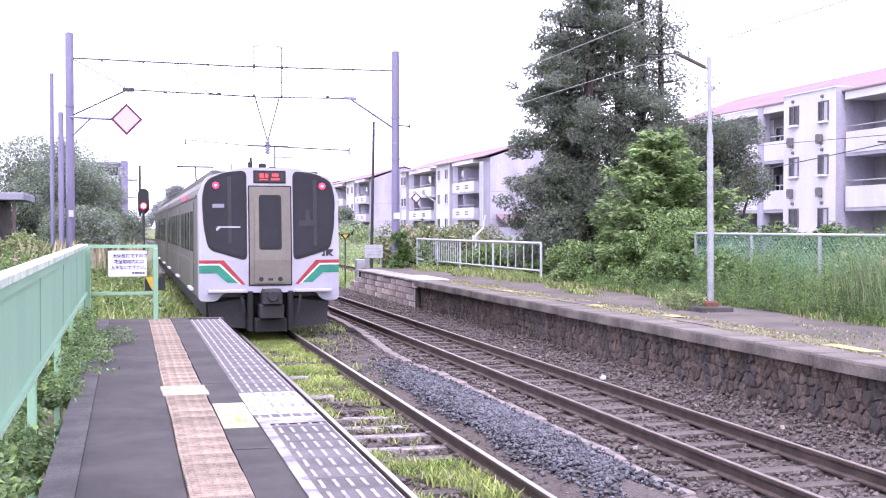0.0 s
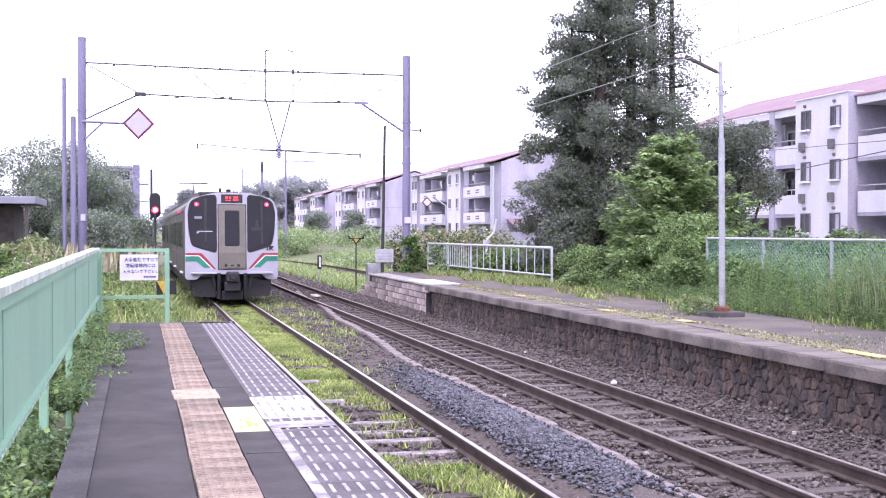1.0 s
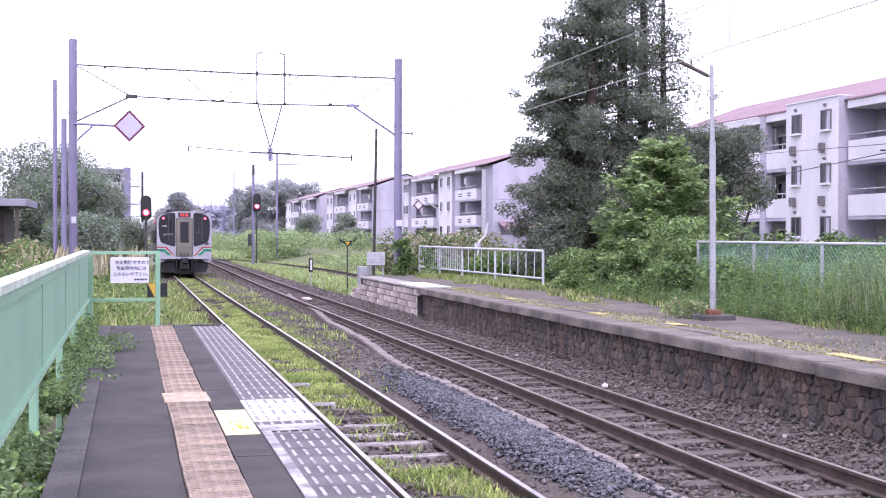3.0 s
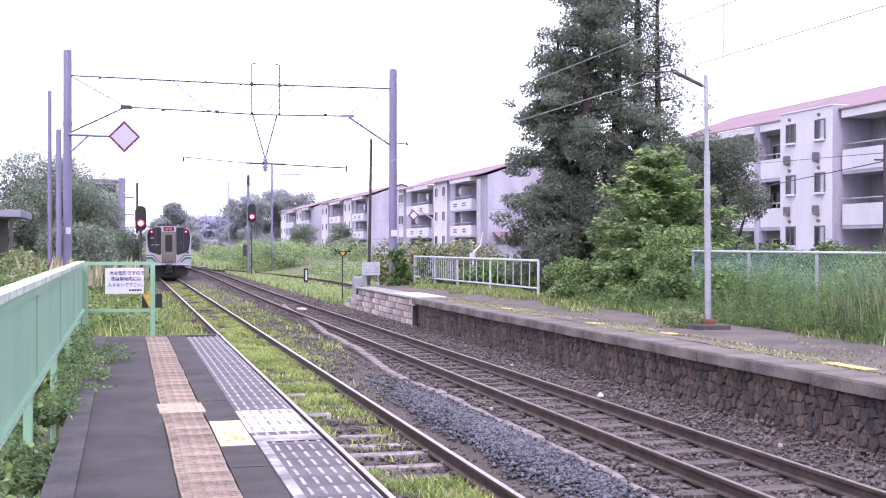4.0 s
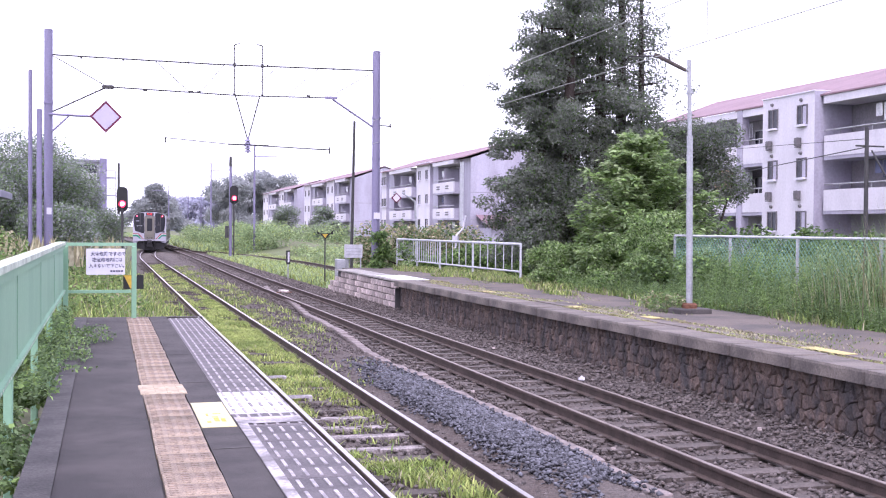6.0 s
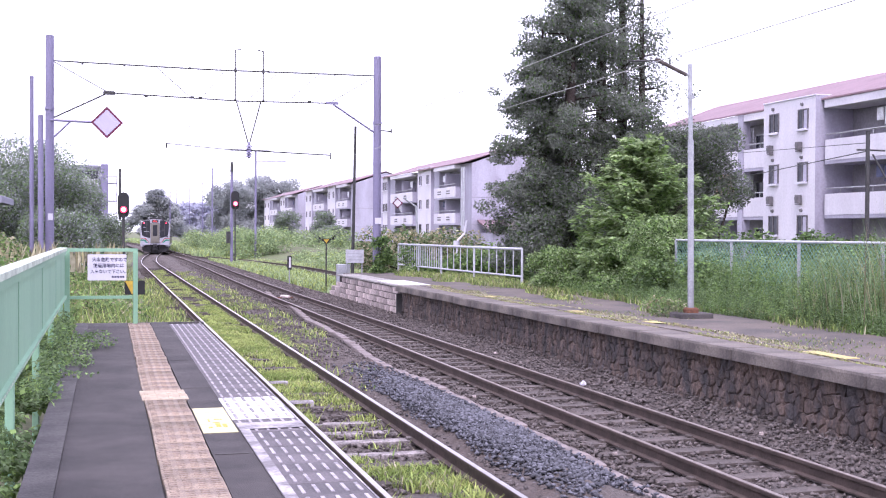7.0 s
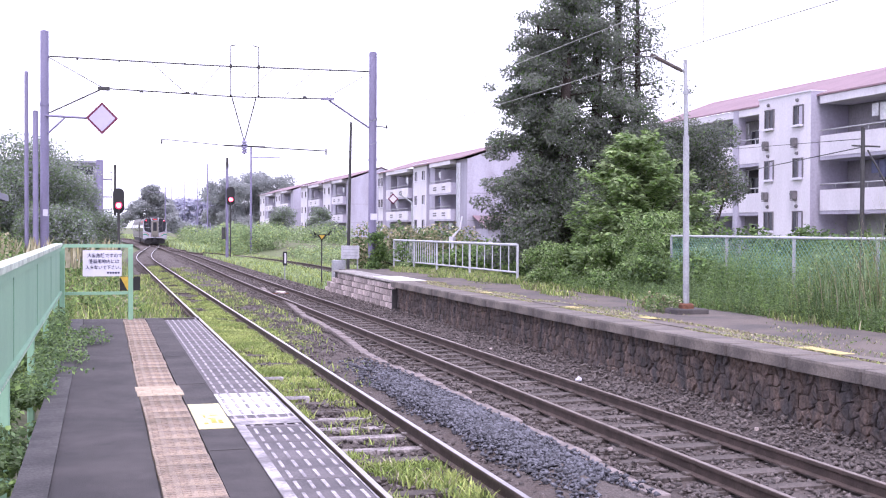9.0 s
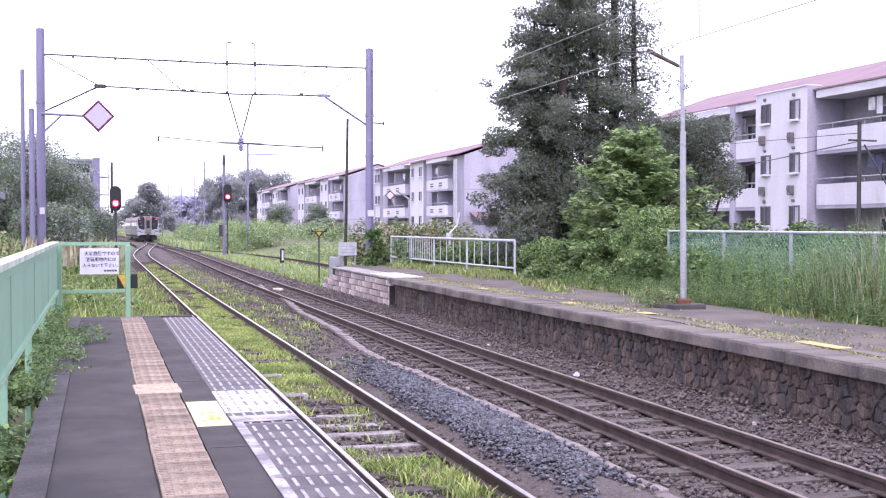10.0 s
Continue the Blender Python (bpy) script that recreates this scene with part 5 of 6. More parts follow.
    def bowed_fine(poly, lift, back):
        """As bowed, with the face cut into upright strips so that it follows the curve."""
        bm = bmesh.new()
        f = bm.faces.new([bm.verts.new((x, 0, z)) for x, z in poly])
        for k in range(-14, 15):
            bmesh.ops.bisect_plane(bm, geom=bm.verts[:] + bm.edges[:] + bm.faces[:], plane_co=(k * 0.1, 0, 0), plane_no=(1, 0, 0))
        for z in (1.2, 1.6, 2.0, 2.4, 2.8, 3.2):
            bmesh.ops.bisect_plane(bm, geom=bm.verts[:] + bm.edges[:] + bm.faces[:], plane_co=(0, 0, z), plane_no=(0, 0, 1))
        r = bmesh.ops.extrude_face_region(bm, geom=bm.faces[:])
        rear = [e for e in r["geom"] if isinstance(e, bmesh.types.BMVert)]
        rear_set = set(rear)
        for v in bm.verts:
            v.co.y = bow(v.co.x, v.co.z) - lift + (back if v in rear_set else 0)
        bmesh.ops.recalc_face_normals(bm, faces=bm.faces)
        me = bpy.data.meshes.new("panel")
        bm.to_mesh(me)
        bm.free()
        return me
    def add(name, poly, lift, back, material, parent, label=""):
        me = bowed_fine(poly, lift, back)
        me.materials.append(M[material])
        return part(name, me, None, parent, label)
    front = add("front_mask", outline, 0.0, 0.42, "mask_white", ob, "white moulded end mask")
    left = rounded([(-0.52, 1.64), (-0.52, 3.45), (-0.95, 3.40), (-1.28, 3.24), (-1.36, 2.9), (-1.33, 2.3), (-1.24, 1.86)], 0.14, 4)
    rim = rounded([(-0.485, 1.58), (-0.485, 3.49), (-0.95, 3.445), (-1.32, 3.28), (-1.405, 2.9), (-1.375, 2.3), (-1.28, 1.82)], 0.14, 4)
    for w, r in ((left, rim), (mirror(left), mirror(rim))):
        e = add("window_rim", r, 0.010, 0.009, "rubber", ob)
        add("cab_window", w, 0.018, 0.007, "train_glass", ob, "dark cab window")
    add("door_surround", [(-0.455, 1.06), (0.455, 1.06), (0.455, 3.17), (-0.455, 3.17)], 0.012, 0.011, "rubber", ob)
    add("door_recess", [(-0.43, 1.09), (0.43, 1.09), (0.43, 3.145), (-0.43, 3.145)], 0.024, 0.011, "steel_dark", ob)
    dr = add("end_door", rounded([(-0.33, 1.12), (0.33, 1.12), (0.33, 3.06), (-0.33, 3.06)], 0.07, 3), 0.05, 0.025, "steel_dark", ob, "grey-brown end door")
    add("door_rim", rounded([(-0.235, 1.82), (0.235, 1.82), (0.235, 2.97), (-0.235, 2.97)], 0.06, 3), 0.056, 0.005, "rubber", dr)
    add("door_window", rounded([(-0.205, 1.86), (0.205, 1.86), (0.205, 2.93), (-0.205, 2.93)], 0.05, 3), 0.062, 0.005, "train_glass", dr)
    part("door_bumps", Geo().tube((-0.2, -0.06, 1.2), (-0.2, 0.02, 1.2), 0.05, 0.05, 10).tube((0.2, -0.06, 1.2), (0.2, 0.02, 1.2), 0.05, 0.05, 10).box(-0.06, -0.05, 1.17, 0.06, 0.02, 1.23, 0.01), "skirt", ob)
    add("destination_rim", [(-0.34, 3.22), (0.34, 3.22), (0.34, 3.49), (-0.34, 3.49)], 0.012, 0.011, "rubber", ob)
    ds = add("destination_display", [(-0.31, 3.25), (0.31, 3.25), (0.31, 3.46), (-0.31, 3.46)], 0.02, 0.007, "skirt", ob)
    part("lit_panel", Geo().box(-0.21, bow(0, 3.35) - 0.03, 3.285, -0.03, bow(0, 3.35) - 0.0205, 3.31).box(-0.21, bow(0, 3.35) - 0.03, 3.34, -0.12, bow(0, 3.35) - 0.0205, 3.425).box(-0.09, bow(0, 3.35) - 0.03, 3.34, -0.03, bow(0, 3.35) - 0.0205, 3.42).box(0.03, bow(0, 3.35) - 0.03, 3.285, 0.21, bow(0, 3.35) - 0.0205, 3.33).box(0.05, bow(0, 3.35) - 0.03, 3.36, 0.19, bow(0, 3.35) - 0.0205, 3.425), "led_red", ds, "red lit writing on the destination display")
    for s in (-1, 1):
        x = s * 1.12
        y = bow(x, 3.17)
        t = part("tail_lamp", Geo().tube((x, y - 0.05, 3.17), (x, y - 0.018, 3.17), 0.07, 0.07, 16), "lamp_red", ob, "lit red tail lamp")
        part("lamp_core", Geo().tube((x, y - 0.06, 3.17), (x, y - 0.0505, 3.17), 0.026, 0.026, 12), "lamp_core", t)
        def side(poly):
            return poly if s < 0 else mirror(poly)
        add("red_stripe", side([(-1.47, 1.60), (-1.47, 1.53), (-1.04, 1.53), (-0.60, 1.09), (-0.52, 1.09), (-0.97, 1.60)]), 0.006, 0.005, "stripe_red", ob)
        add("white_stripe", side([(-1.47, 1.528), (-1.47, 1.495), (-1.06, 1.495), (-0.64, 1.09), (-0.602, 1.09), (-1.042, 1.528)]), 0.007, 0.006, "stripe_white", ob)
        add("green_stripe", side([(-1.47, 1.49), (-1.47, 1.33), (-1.12, 1.33), (-0.90, 1.13), (-0.68, 1.13), (-1.062, 1.49)]), 0.006, 0.005, "stripe_green", ob)
        part("bumper", Geo().box(min(s * 0.5, s * 1.3), -0.10, 0.93, max(s * 0.5, s * 1.3), 0.25, 0.985, 0.02), "mask_white", ob, "pale step rail")
        part("skirt", Geo().plate([(s * 0.5, 0.16), (s * 1.22, 0.20), (s * 1.28, 0.70), (s * 0.5, 0.78)], 0.25, 0.42), "skirt", ob, "grey snow plough skirt")
        part("plough_post", Geo().box(min(s * 0.36, s * 0.48), -0.02, 0.12, max(s * 0.36, s * 0.48), 0.3, 0.95, 0.02), "rubber", ob)
        part("air_hose", Geo().tube((s * 0.62, -0.12, 0.85), (s * 0.55, -0.16, 0.50), 0.03, 0.03, 8), "rubber", ob)
    part("coupler", Geo().box(-0.2, -0.42, 0.70, 0.2, 0.3, 1.0, 0.05).tube((0, -0.47, 0.86), (0, -0.42, 0.86), 0.1, 0.12, 14), "skirt", ob, "grey automatic coupler")
    part("coupler_box", Geo().box(-0.25, -0.3, 0.40, 0.25, 0.3, 0.68, 0.03), "skirt", ob)
    part("jumper_box", Geo().box(-0.34, -0.1, 0.1, 0.34, 0.32, 0.38, 0.03), "rubber", ob)
    part("headlamp_beam", Geo().box(-0.48, 0.26, 0.60, 0.48, 0.4, 0.9), "rubber", ob)
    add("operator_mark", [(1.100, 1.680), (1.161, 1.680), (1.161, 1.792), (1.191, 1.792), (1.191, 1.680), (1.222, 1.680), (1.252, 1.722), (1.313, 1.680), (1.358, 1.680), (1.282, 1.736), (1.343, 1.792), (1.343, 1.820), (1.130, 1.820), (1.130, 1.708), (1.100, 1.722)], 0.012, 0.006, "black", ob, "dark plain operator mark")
    add("grab_bar", [(-1.12, 2.28), (-0.62, 2.28), (-0.62, 2.31), (-1.09, 2.31), (-1.09, 2.22), (-1.12, 2.22)], 0.0215, 0.003, "galv", ob, "pale grab bar behind the glass")
    add("seat_back", [(0.62, 2.32), (0.98, 2.32), (0.98, 2.44), (0.86, 2.44), (0.84, 2.66), (0.76, 2.66), (0.74, 2.44), (0.62, 2.44)], 0.0215, 0.003, "skirt", ob, "dark seat back behind the glass")
    # Two grey bars added over the cab glass for its lighter upright streaks.
    add("glass_streak_bar", [(-0.88, 1.95), (-0.80, 1.95), (-0.80, 3.36), (-0.88, 3.36)], 0.0205, 0.002, "skirt", ob, "dim grey bar added as a streak in the glass")
    add("glass_streak_bar", [(0.92, 1.9), (1.0, 1.9), (1.0, 3.3), (0.92, 3.3)], 0.0205, 0.002, "skirt", ob, "dim grey bar added as a streak in the glass")
    add("cab_card", [(-1.19, 2.70), (-0.95, 2.70), (-0.95, 2.78), (-1.19, 2.78)], 0.024, 0.005, "haze_block", ob, "pale card in cab window")
    part("side_lamp", Geo().box(-1.49, 5.0, 2.99, -1.465, 7.2, 3.06, 0.005), "lamp_red", ob, "lit red side lamp")
    return ob


rear_car = car("stainless commuter train car with white end and red tail lamps", True)
front_car = car("stainless commuter train car coupled ahead", False)


# ---------------------------------------------------------------- trees and weeds
def leaf_set(name, p, d, sizes, mats, mi, rng, wide=0.5, flat=0.3):
    """Folded leaves at p, each pointing along d, their faces mostly upward."""
    d = d / (np.linalg.norm(d, axis=1, keepdims=True) + 1e-9)
    s = np.cross(d, np.array([0, 0, 1.0]) + rng.normal(0, flat, d.shape))
    s /= np.linalg.norm(s, axis=1, keepdims=True) + 1e-9
    up = np.cross(s, d)
    L, W = sizes[:, None], sizes[:, None] * wide * 0.5
    V = np.stack([p, p + d * L * 0.45 + s * W + up * W * 0.3, p + d * L, p + d * L * 0.45 - s * W + up * W * 0.3], 1).reshape(-1, 3)
    i = np.arange(len(p))[:, None] * 4
    F = np.concatenate([i + [0, 1, 2], i + [0, 2, 3]], 1).reshape(-1, 3)
    return arrays(name, V, F, mats, None if mi is None else np.repeat(mi, 2))


def limb_at(ob, me, a, b, r):
    """A bough from a to b on a shared unit mesh."""
    a, b = Vector(a), Vector(b)
    o = new("bough", me)
    o.parent = ob
    d = b - a
    o.matrix_basis = Matrix.Translation(a) @ d.to_track_quat("Z", "Y").to_matrix().to_4x4() @ Matrix.Diagonal((r, r, d.length, 1))


def conifer(label, at, h, r, seed, n, trunk=0.28, low=0.12):
    """A tall cedar: straight trunk, arched boughs, and heavy plumes of small sprays with gaps between."""
    rng = np.random.default_rng(seed)
    ob = thing("cedar_tree", label, "tree", at, "tall cedars behind the platform")
    part("trunk", Geo().tube((0, 0, -0.3), (0.05, 0, h * 0.5), trunk, trunk * 0.7, 12).tube((0.05, 0, h * 0.5), (0, 0, h), trunk * 0.7, 0.04, 12), "bark", ob)
    unit = Geo().tube((0, 0, 0), (0, 0, 1), 1, 0.3, 6).mesh("bough", "bark")
    clumps = []
    z = h * low
    while z < h * 0.99:
        t = z / h
        reach = r * min(1.0, 1.64 - 1.42 * t)
        for k in range(rng.integers(3, 6)):
            a = rng.uniform(0, math.tau)
            q = max(0.25, reach * rng.choice([0.55, 0.8, 1.0, 1.15]) * rng.uniform(0.85, 1.1))
            ca, sa = math.cos(a), math.sin(a)
            sag = rng.uniform(0.02, 0.28)
            mid = (ca * q * 0.55, sa * q * 0.55, z + q * 0.06)
            tip = (ca * q, sa * q, z - q * sag)
            limb_at(ob, unit, (0, 0, z), mid, 0.045)
            for u in (0.22, 0.46, 0.7, 0.92, 1.06):
                if rng.uniform() < 0.2 + 0.5 * max(0, t - 0.42):
                    continue
                w = rng.uniform(0.24, 0.46) * (0.75 + 0.1 * r)
                zz = z + q * (0.06 * min(u / 0.55, 1) - (sag + 0.06) * max(0, (u - 0.55) / 0.45))
                clumps.append((ca * q * u + rng.normal(0, 0.16), sa * q * u + rng.normal(0, 0.16), zz + rng.normal(0, 0.12), w * 1.25, w * 1.25, w * 0.8))
        z += rng.uniform(0.36, 0.6)
    p = in_clumps(rng, clumps, n)
    d = rng.normal(0, 1, p.shape) + np.stack([p[:, 0], p[:, 1], np.zeros(len(p))], 1) * 0.5 - [0, 0, 0.5]
    mi = rng.choice(2, len(p), p=[0.84, 0.16])
    part("foliage", leaf_set("foliage", p, d, rng.uniform(0.07, 0.16, len(p)), ["leaf_dark", "leaf_mid"], mi, rng, 0.55, 0.8), None, ob)


def spray_tree(label, at, limbs, seed, mats, weights, leaf=0.13):
    """A young broadleaf tree: arched limbs with rows of hanging leaves on side twigs."""
    rng = np.random.default_rng(seed)
    ob = thing("young_tree", label, "tree", at)
    part("trunk", Geo().tube((0, 0, -0.2), (0.05, 0, 1.3), 0.07, 0.055, 8).tube((0.05, 0, 1.3), (-0.3, 0, 3.2), 0.055, 0.02, 8), "bark", ob)
    unit = Geo().tube((0, 0, 0), (0, 0, 1), 1, 0.4, 6).mesh("bough", "bark")
    P, Dn = [], []
    for k in range(limbs):
        tipz = rng.uniform(0.6, 4.3) if k > 6 else rng.uniform(3.6, 4.45)
        w = 2.3 * max(0.2, 1 - (max(tipz - 1.7, 0) / 2.75) ** 1.8) * rng.uniform(0.6, 1.05)
        a = rng.uniform(0, math.tau)
        tip = np.array([math.cos(a) * w * 1.0 - (0.55 if tipz > 2.8 else 0.1), math.sin(a) * w * 0.7, tipz])
        root = np.array([-0.3 * min(tipz / 4, 1), 0, max(0.25, tipz - 0.7 - w * 0.5)])
        bend = (root + tip) / 2 + [0, 0, 0.32 + 0.12 * w]
        limb_at(ob, unit, root, bend, 0.022)
        limb_at(ob, unit, bend, tip, 0.012)
        for u in np.linspace(0.25, 1.0, 13):
            c = root * (1 - u) ** 2 + bend * 2 * u * (1 - u) + tip * u * u
            along = (bend - root) * (1 - u) + (tip - bend) * u
            along /= np.linalg.norm(along) + 1e-9
            side = np.cross(along, [0, 0, 1.0])
            for sg in (-1, 1):
                q = along * 0.6 + side * sg * rng.uniform(0.5, 1.0) + [0, 0, rng.uniform(-0.25, 0.25)]
                q /= np.linalg.norm(q)
                ln = rng.uniform(0.18, 0.42) * (1.15 - 0.5 * u)
                v = np.linspace(0.2, 1.0, 8)
                P.append(c + q * ln * v[:, None] - [0, 0, 1.0] * (0.18 * ln * v[:, None] ** 2))
                turn = np.where(np.arange(8) % 2, 1.0, -1.0)[:, None]
                Dn.append(q * 0.8 + np.cross(q, [0, 0, 1.0]) * turn * 0.8 + [0, 0, -0.35] + rng.normal(0, 0.25, (8, 3)))
    P, Dn = np.concatenate(P), np.concatenate(Dn)
    P = P + rng.normal(0, 0.05, P.shape)
    k = P[:, 2] > 0.03
    P, Dn = P[k], Dn[k]
    part("crown", leaf_set("crown", P, Dn, leaf * rng.uniform(0.65, 1.3, len(P)), mats, rng.choice(len(mats), len(P), p=weights), rng, 0.5, 0.3), None, ob)
    return ob


def stalks(name, label, spots, heights, mats, weights, seed, per=34, leaf=0.10):
    """Upright weeds: thin stems set with narrow leaves that rise and arch outward."""
    rng = np.random.default_rng(seed)
    n = len(spots)
    lean = rng.normal(0, 0.12, (n, 2))
    t = rng.uniform(0.08, 1.0, (n, per))
    h = heights[:, None]
    P = np.stack([spots[:, :1] + lean[:, :1] * t * t * h, spots[:, 1:2] + lean[:, 1:] * t * t * h, spots[:, 2:] + t * h], -1).reshape(-1, 3)
    a = rng.uniform(0, math.tau, n * per)
    up = rng.uniform(-0.35, 0.9, n * per)
    D = np.stack([np.cos(a), np.sin(a), up], 1)
    size = leaf * (1.25 - 0.7 * t).reshape(-1) * rng.uniform(0.7, 1.3, n * per)
    mi = np.repeat(rng.choice(len(mats), n, p=weights), per)
    ob = tagged(new(name, leaf_set(name, P, D, size, mats, mi, rng, 0.26, 0.4)), label, "weeds", kind="stuff")
    top = spots + np.concatenate([lean * h, h], 1)
    sd = np.tile([[0.0045, -0.0045, 0]], (n, 1))
    V = np.stack([spots - sd, spots + sd, top], 1).reshape(-1, 3)
    st = part("stem", arrays("stem", V, np.arange(n * 3).reshape(-1, 3), ["grass_weed"]), None, ob)
    tagged(st, kind="stuff")


def spread(rng, n, x0, x1, y0, y1, z):
    return np.stack([rng.uniform(x0, x1, n), rng.uniform(y0, y1, n), np.full(n, z)], 1)


def heap(rng, x0, x1, y0, y1, z0, z1, r, n):
    """Round clumps strewn over a strip, higher to the back."""
    out = []
    for k in range(n):
        u, v = rng.uniform(0, 1), rng.uniform(0, 1)
        s = r * rng.uniform(0.6, 1.3)
        out.append((x0 + (x1 - x0) * u, y0 + (y1 - y0) * v, z0 + (z1 - z0) * rng.uniform(0, 1), s, s, s * 0.8))
    return out


def grass(name, label, spots, heights, mats, weights, seed, width=0.012, lean=0.6):
    rng = np.random.default_rng(seed)
    mi = rng.choice(len(mats), len(spots), p=weights)
    ob = new(name, blades(name, spots, heights, mats, mi, rng, width, lean))
    tagged(ob, label, "grass", kind="stuff")


def planting():
    R = np.random.default_rng
    conifer("tall dark cedar behind the opposite platform", (16.5, 40.0, -0.5), 14.5, 2.45, 21, 82000)
    conifer("tall dark cedar with bare upper trunk", (18.1, 40.8, -0.5), 14.5, 1.75, 22, 22000)
    conifer("lower dark cedar among the tall ones", (15.65, 40.6, -0.5), 9.6, 1.85, 23, 44000)
    conifer("slim cedar with bare upper trunk", (19.15, 41.2, -0.5), 14.5, 1.4, 25, 9000, low=0.25)
    conifer("tall thin cedar with gaps in its crown", (20.0, 41.2, -0.5), 12.8, 1.7, 24, 8500, trunk=0.2, low=0.3)
    rng = R(31)
    # dark broadleaf undergrowth below the cedars
    c = heap(rng, -3.0, 3.6, -2, 1, 0.6, 4.0, 0.95, 56) + heap(rng, -2.7, -0.9, -0.6, 0.8, 3.0, 6.2, 0.55, 18)
    shrub("broadleaf_tree", "dense dark green broadleaf trees under the cedars", "tree", (17.6, 39.5, -0.5), c, 60000, 0.065, ["leaf_dark", "leaf_mid"], 32, [0.75, 0.25])
    c = [(rng.normal(0, 0.6), rng.normal(0, 0.6), z, 0.8, 0.8, 0.65) for z in np.linspace(1, 5.6, 22)]
    shrub("broadleaf_tree", "dark rounded tree beside the apartment block", "tree", (20.7, 38.0, -0.5), c, 30000, 0.06, ["leaf_dark", "leaf_mid"], 36, [0.8, 0.2])
    c = heap(rng, -1.3, 1.3, -1, 1, 2.6, 5.6, 0.6, 34)
    shrub("broadleaf_tree", "dark broadleaf tree with uneven crown beside cedars", "tree", (19.7, 39.0, -0.5), c, 30000, 0.06, ["leaf_dark", "leaf_mid"], 39, [0.8, 0.2])
    c = []
    for k in range(60):
        x = rng.uniform(-1.4, 1.7)
        s = rng.uniform(0.3, 0.6)
        c.append((x, rng.uniform(-0.8, 0.8), rng.uniform(1.5, 7.3 - (x + 1.4) * 0.8), s, s, s * 0.8))
    shrub("broadleaf_tree", "dark leafy tree sloping down to the apartment block", "tree", (20.2, 39.6, -0.5), c, 36000, 0.06, ["leaf_dark", "leaf_mid"], 40, [0.8, 0.2])
    # bright young tree in front
    spray_tree("bright green young broadleaf tree at platform edge", (14.6, 29.0, -0.3), 150, 33, ["leaf_light", "leaf_pale", "leaf_soft"], [0.36, 0.5, 0.14], 0.17)
    # hedge mass running along the back of the opposite platform
    c = heap(rng, -0.7, 1.0, -4.5, 2.2, 0.2, 1.35, 0.45, 44) + heap(rng, -0.5, 1.0, -4.5, 1.8, 0.8, 2.0, 0.3, 24) + heap(rng, -1.1, -0.6, -4.5, 2.6, 0.0, 0.6, 0.26, 22) + heap(rng, -0.6, 0.8, 2.0, 3.6, 0.1, 0.7, 0.25, 12)
    shrub("hedge_bush", "leafy green bushes overgrowing the platform back", "bush", (13.1, 29.6, -0.3), c, 54000, 0.05, ["leaf_mid", "leaf_pale", "leaf_light"], 34, [0.3, 0.34, 0.36])
    c = heap(rng, -0.5, 0.8, -2.6, 2.2, 0.1, 1.0, 0.45, 36)
    shrub("hedge_bush", "green creeper and weeds in front of mesh fence", "bush", (13.1, 24.6, -0.3), c, 16000, 0.055, ["leaf_mid", "leaf_soft", "leaf_light"], 35, [0.3, 0.4, 0.3])
    p = spread(rng, 2300, 11.9, 13.9, 10.5, 25.5, -0.3)
    p[:, 0] += 0.12 * np.sin(p[:, 1] * 2.3)
    tall = np.interp(p[:, 1], [10.5, 18.0, 19.0, 20.0, 20.8, 22.5, 23.3, 24.5, 25.5], [1.95, 1.9, 1.6, 1.15, 1.5, 1.55, 0.9, 0.8, 1.2])
    tall *= np.interp(p[:, 0], [11.9, 12.6, 13.9], [0.35, 0.9, 1.05]) * rng.uniform(0.5, 1.1, len(p))
    stalks("tall_weeds", "tall soft green weeds growing along the mesh fence", p, tall, ["leaf_soft", "leaf_mid", "leaf_light"], [0.55, 0.2, 0.25], 37)
    p = spread(rng, 2200, 11.75, 12.5, 10.5, 29, -0.22)
    stalks("low_weeds", "low soft green weeds on the platform verge", p, rng.uniform(0.12, 0.5, len(p)), ["leaf_soft", "leaf_mid", "leaf_light"], [0.5, 0.25, 0.25], 137, 20, 0.08)
    c = heap(rng, -0.22, 0.22, -0.5, 0.5, 0.05, 0.34, 0.15, 12)
    shrub("weed_tuft", "yellow-green weed tuft beside the lamp post", "weeds", (10.45, 20.5, -0.15), c, 1500, 0.032, ["leaf_light", "grass_dry", "leaf_soft"], 38, [0.4, 0.3, 0.3], stems=False)
    c = heap(rng, -0.6, 0.6, -6, 5, 0.1, 1.3, 0.4, 64)
    shrub("hedge_bush", "soft green bushes growing behind the mesh fence", "bush", (15.2, 22.0, -0.5), c, 26000, 0.06, ["leaf_soft", "leaf_mid", "leaf_pale"], 138, [0.5, 0.25, 0.25])
    # shrubs by the building foot
    for x, y, s in ((26.5, 43.6, 1.5), (25.5, 36.0, 1.6), (27, 52, 1.3), (24.0, 33.0, 1.5)):
        c = heap(rng, -s, s, -s, s, 0.3, 1.6 * s * 0.7, 0.7, 14)
        shrub("garden_bush", "green garden bush before the apartment block", "bush", (x, y, -0.6), c, 3500, 0.12, ["leaf_mid", "leaf_light"], int(y), [0.7, 0.3])
    # creeper on the catenary pole, bushes at the platform end
    c = heap(rng, -0.25, 0.25, -0.25, 0.25, 0.3, 2.2, 0.28, 14) + heap(rng, -1.3, 1.2, -0.8, 0.6, 0.1, 0.6, 0.4, 14)
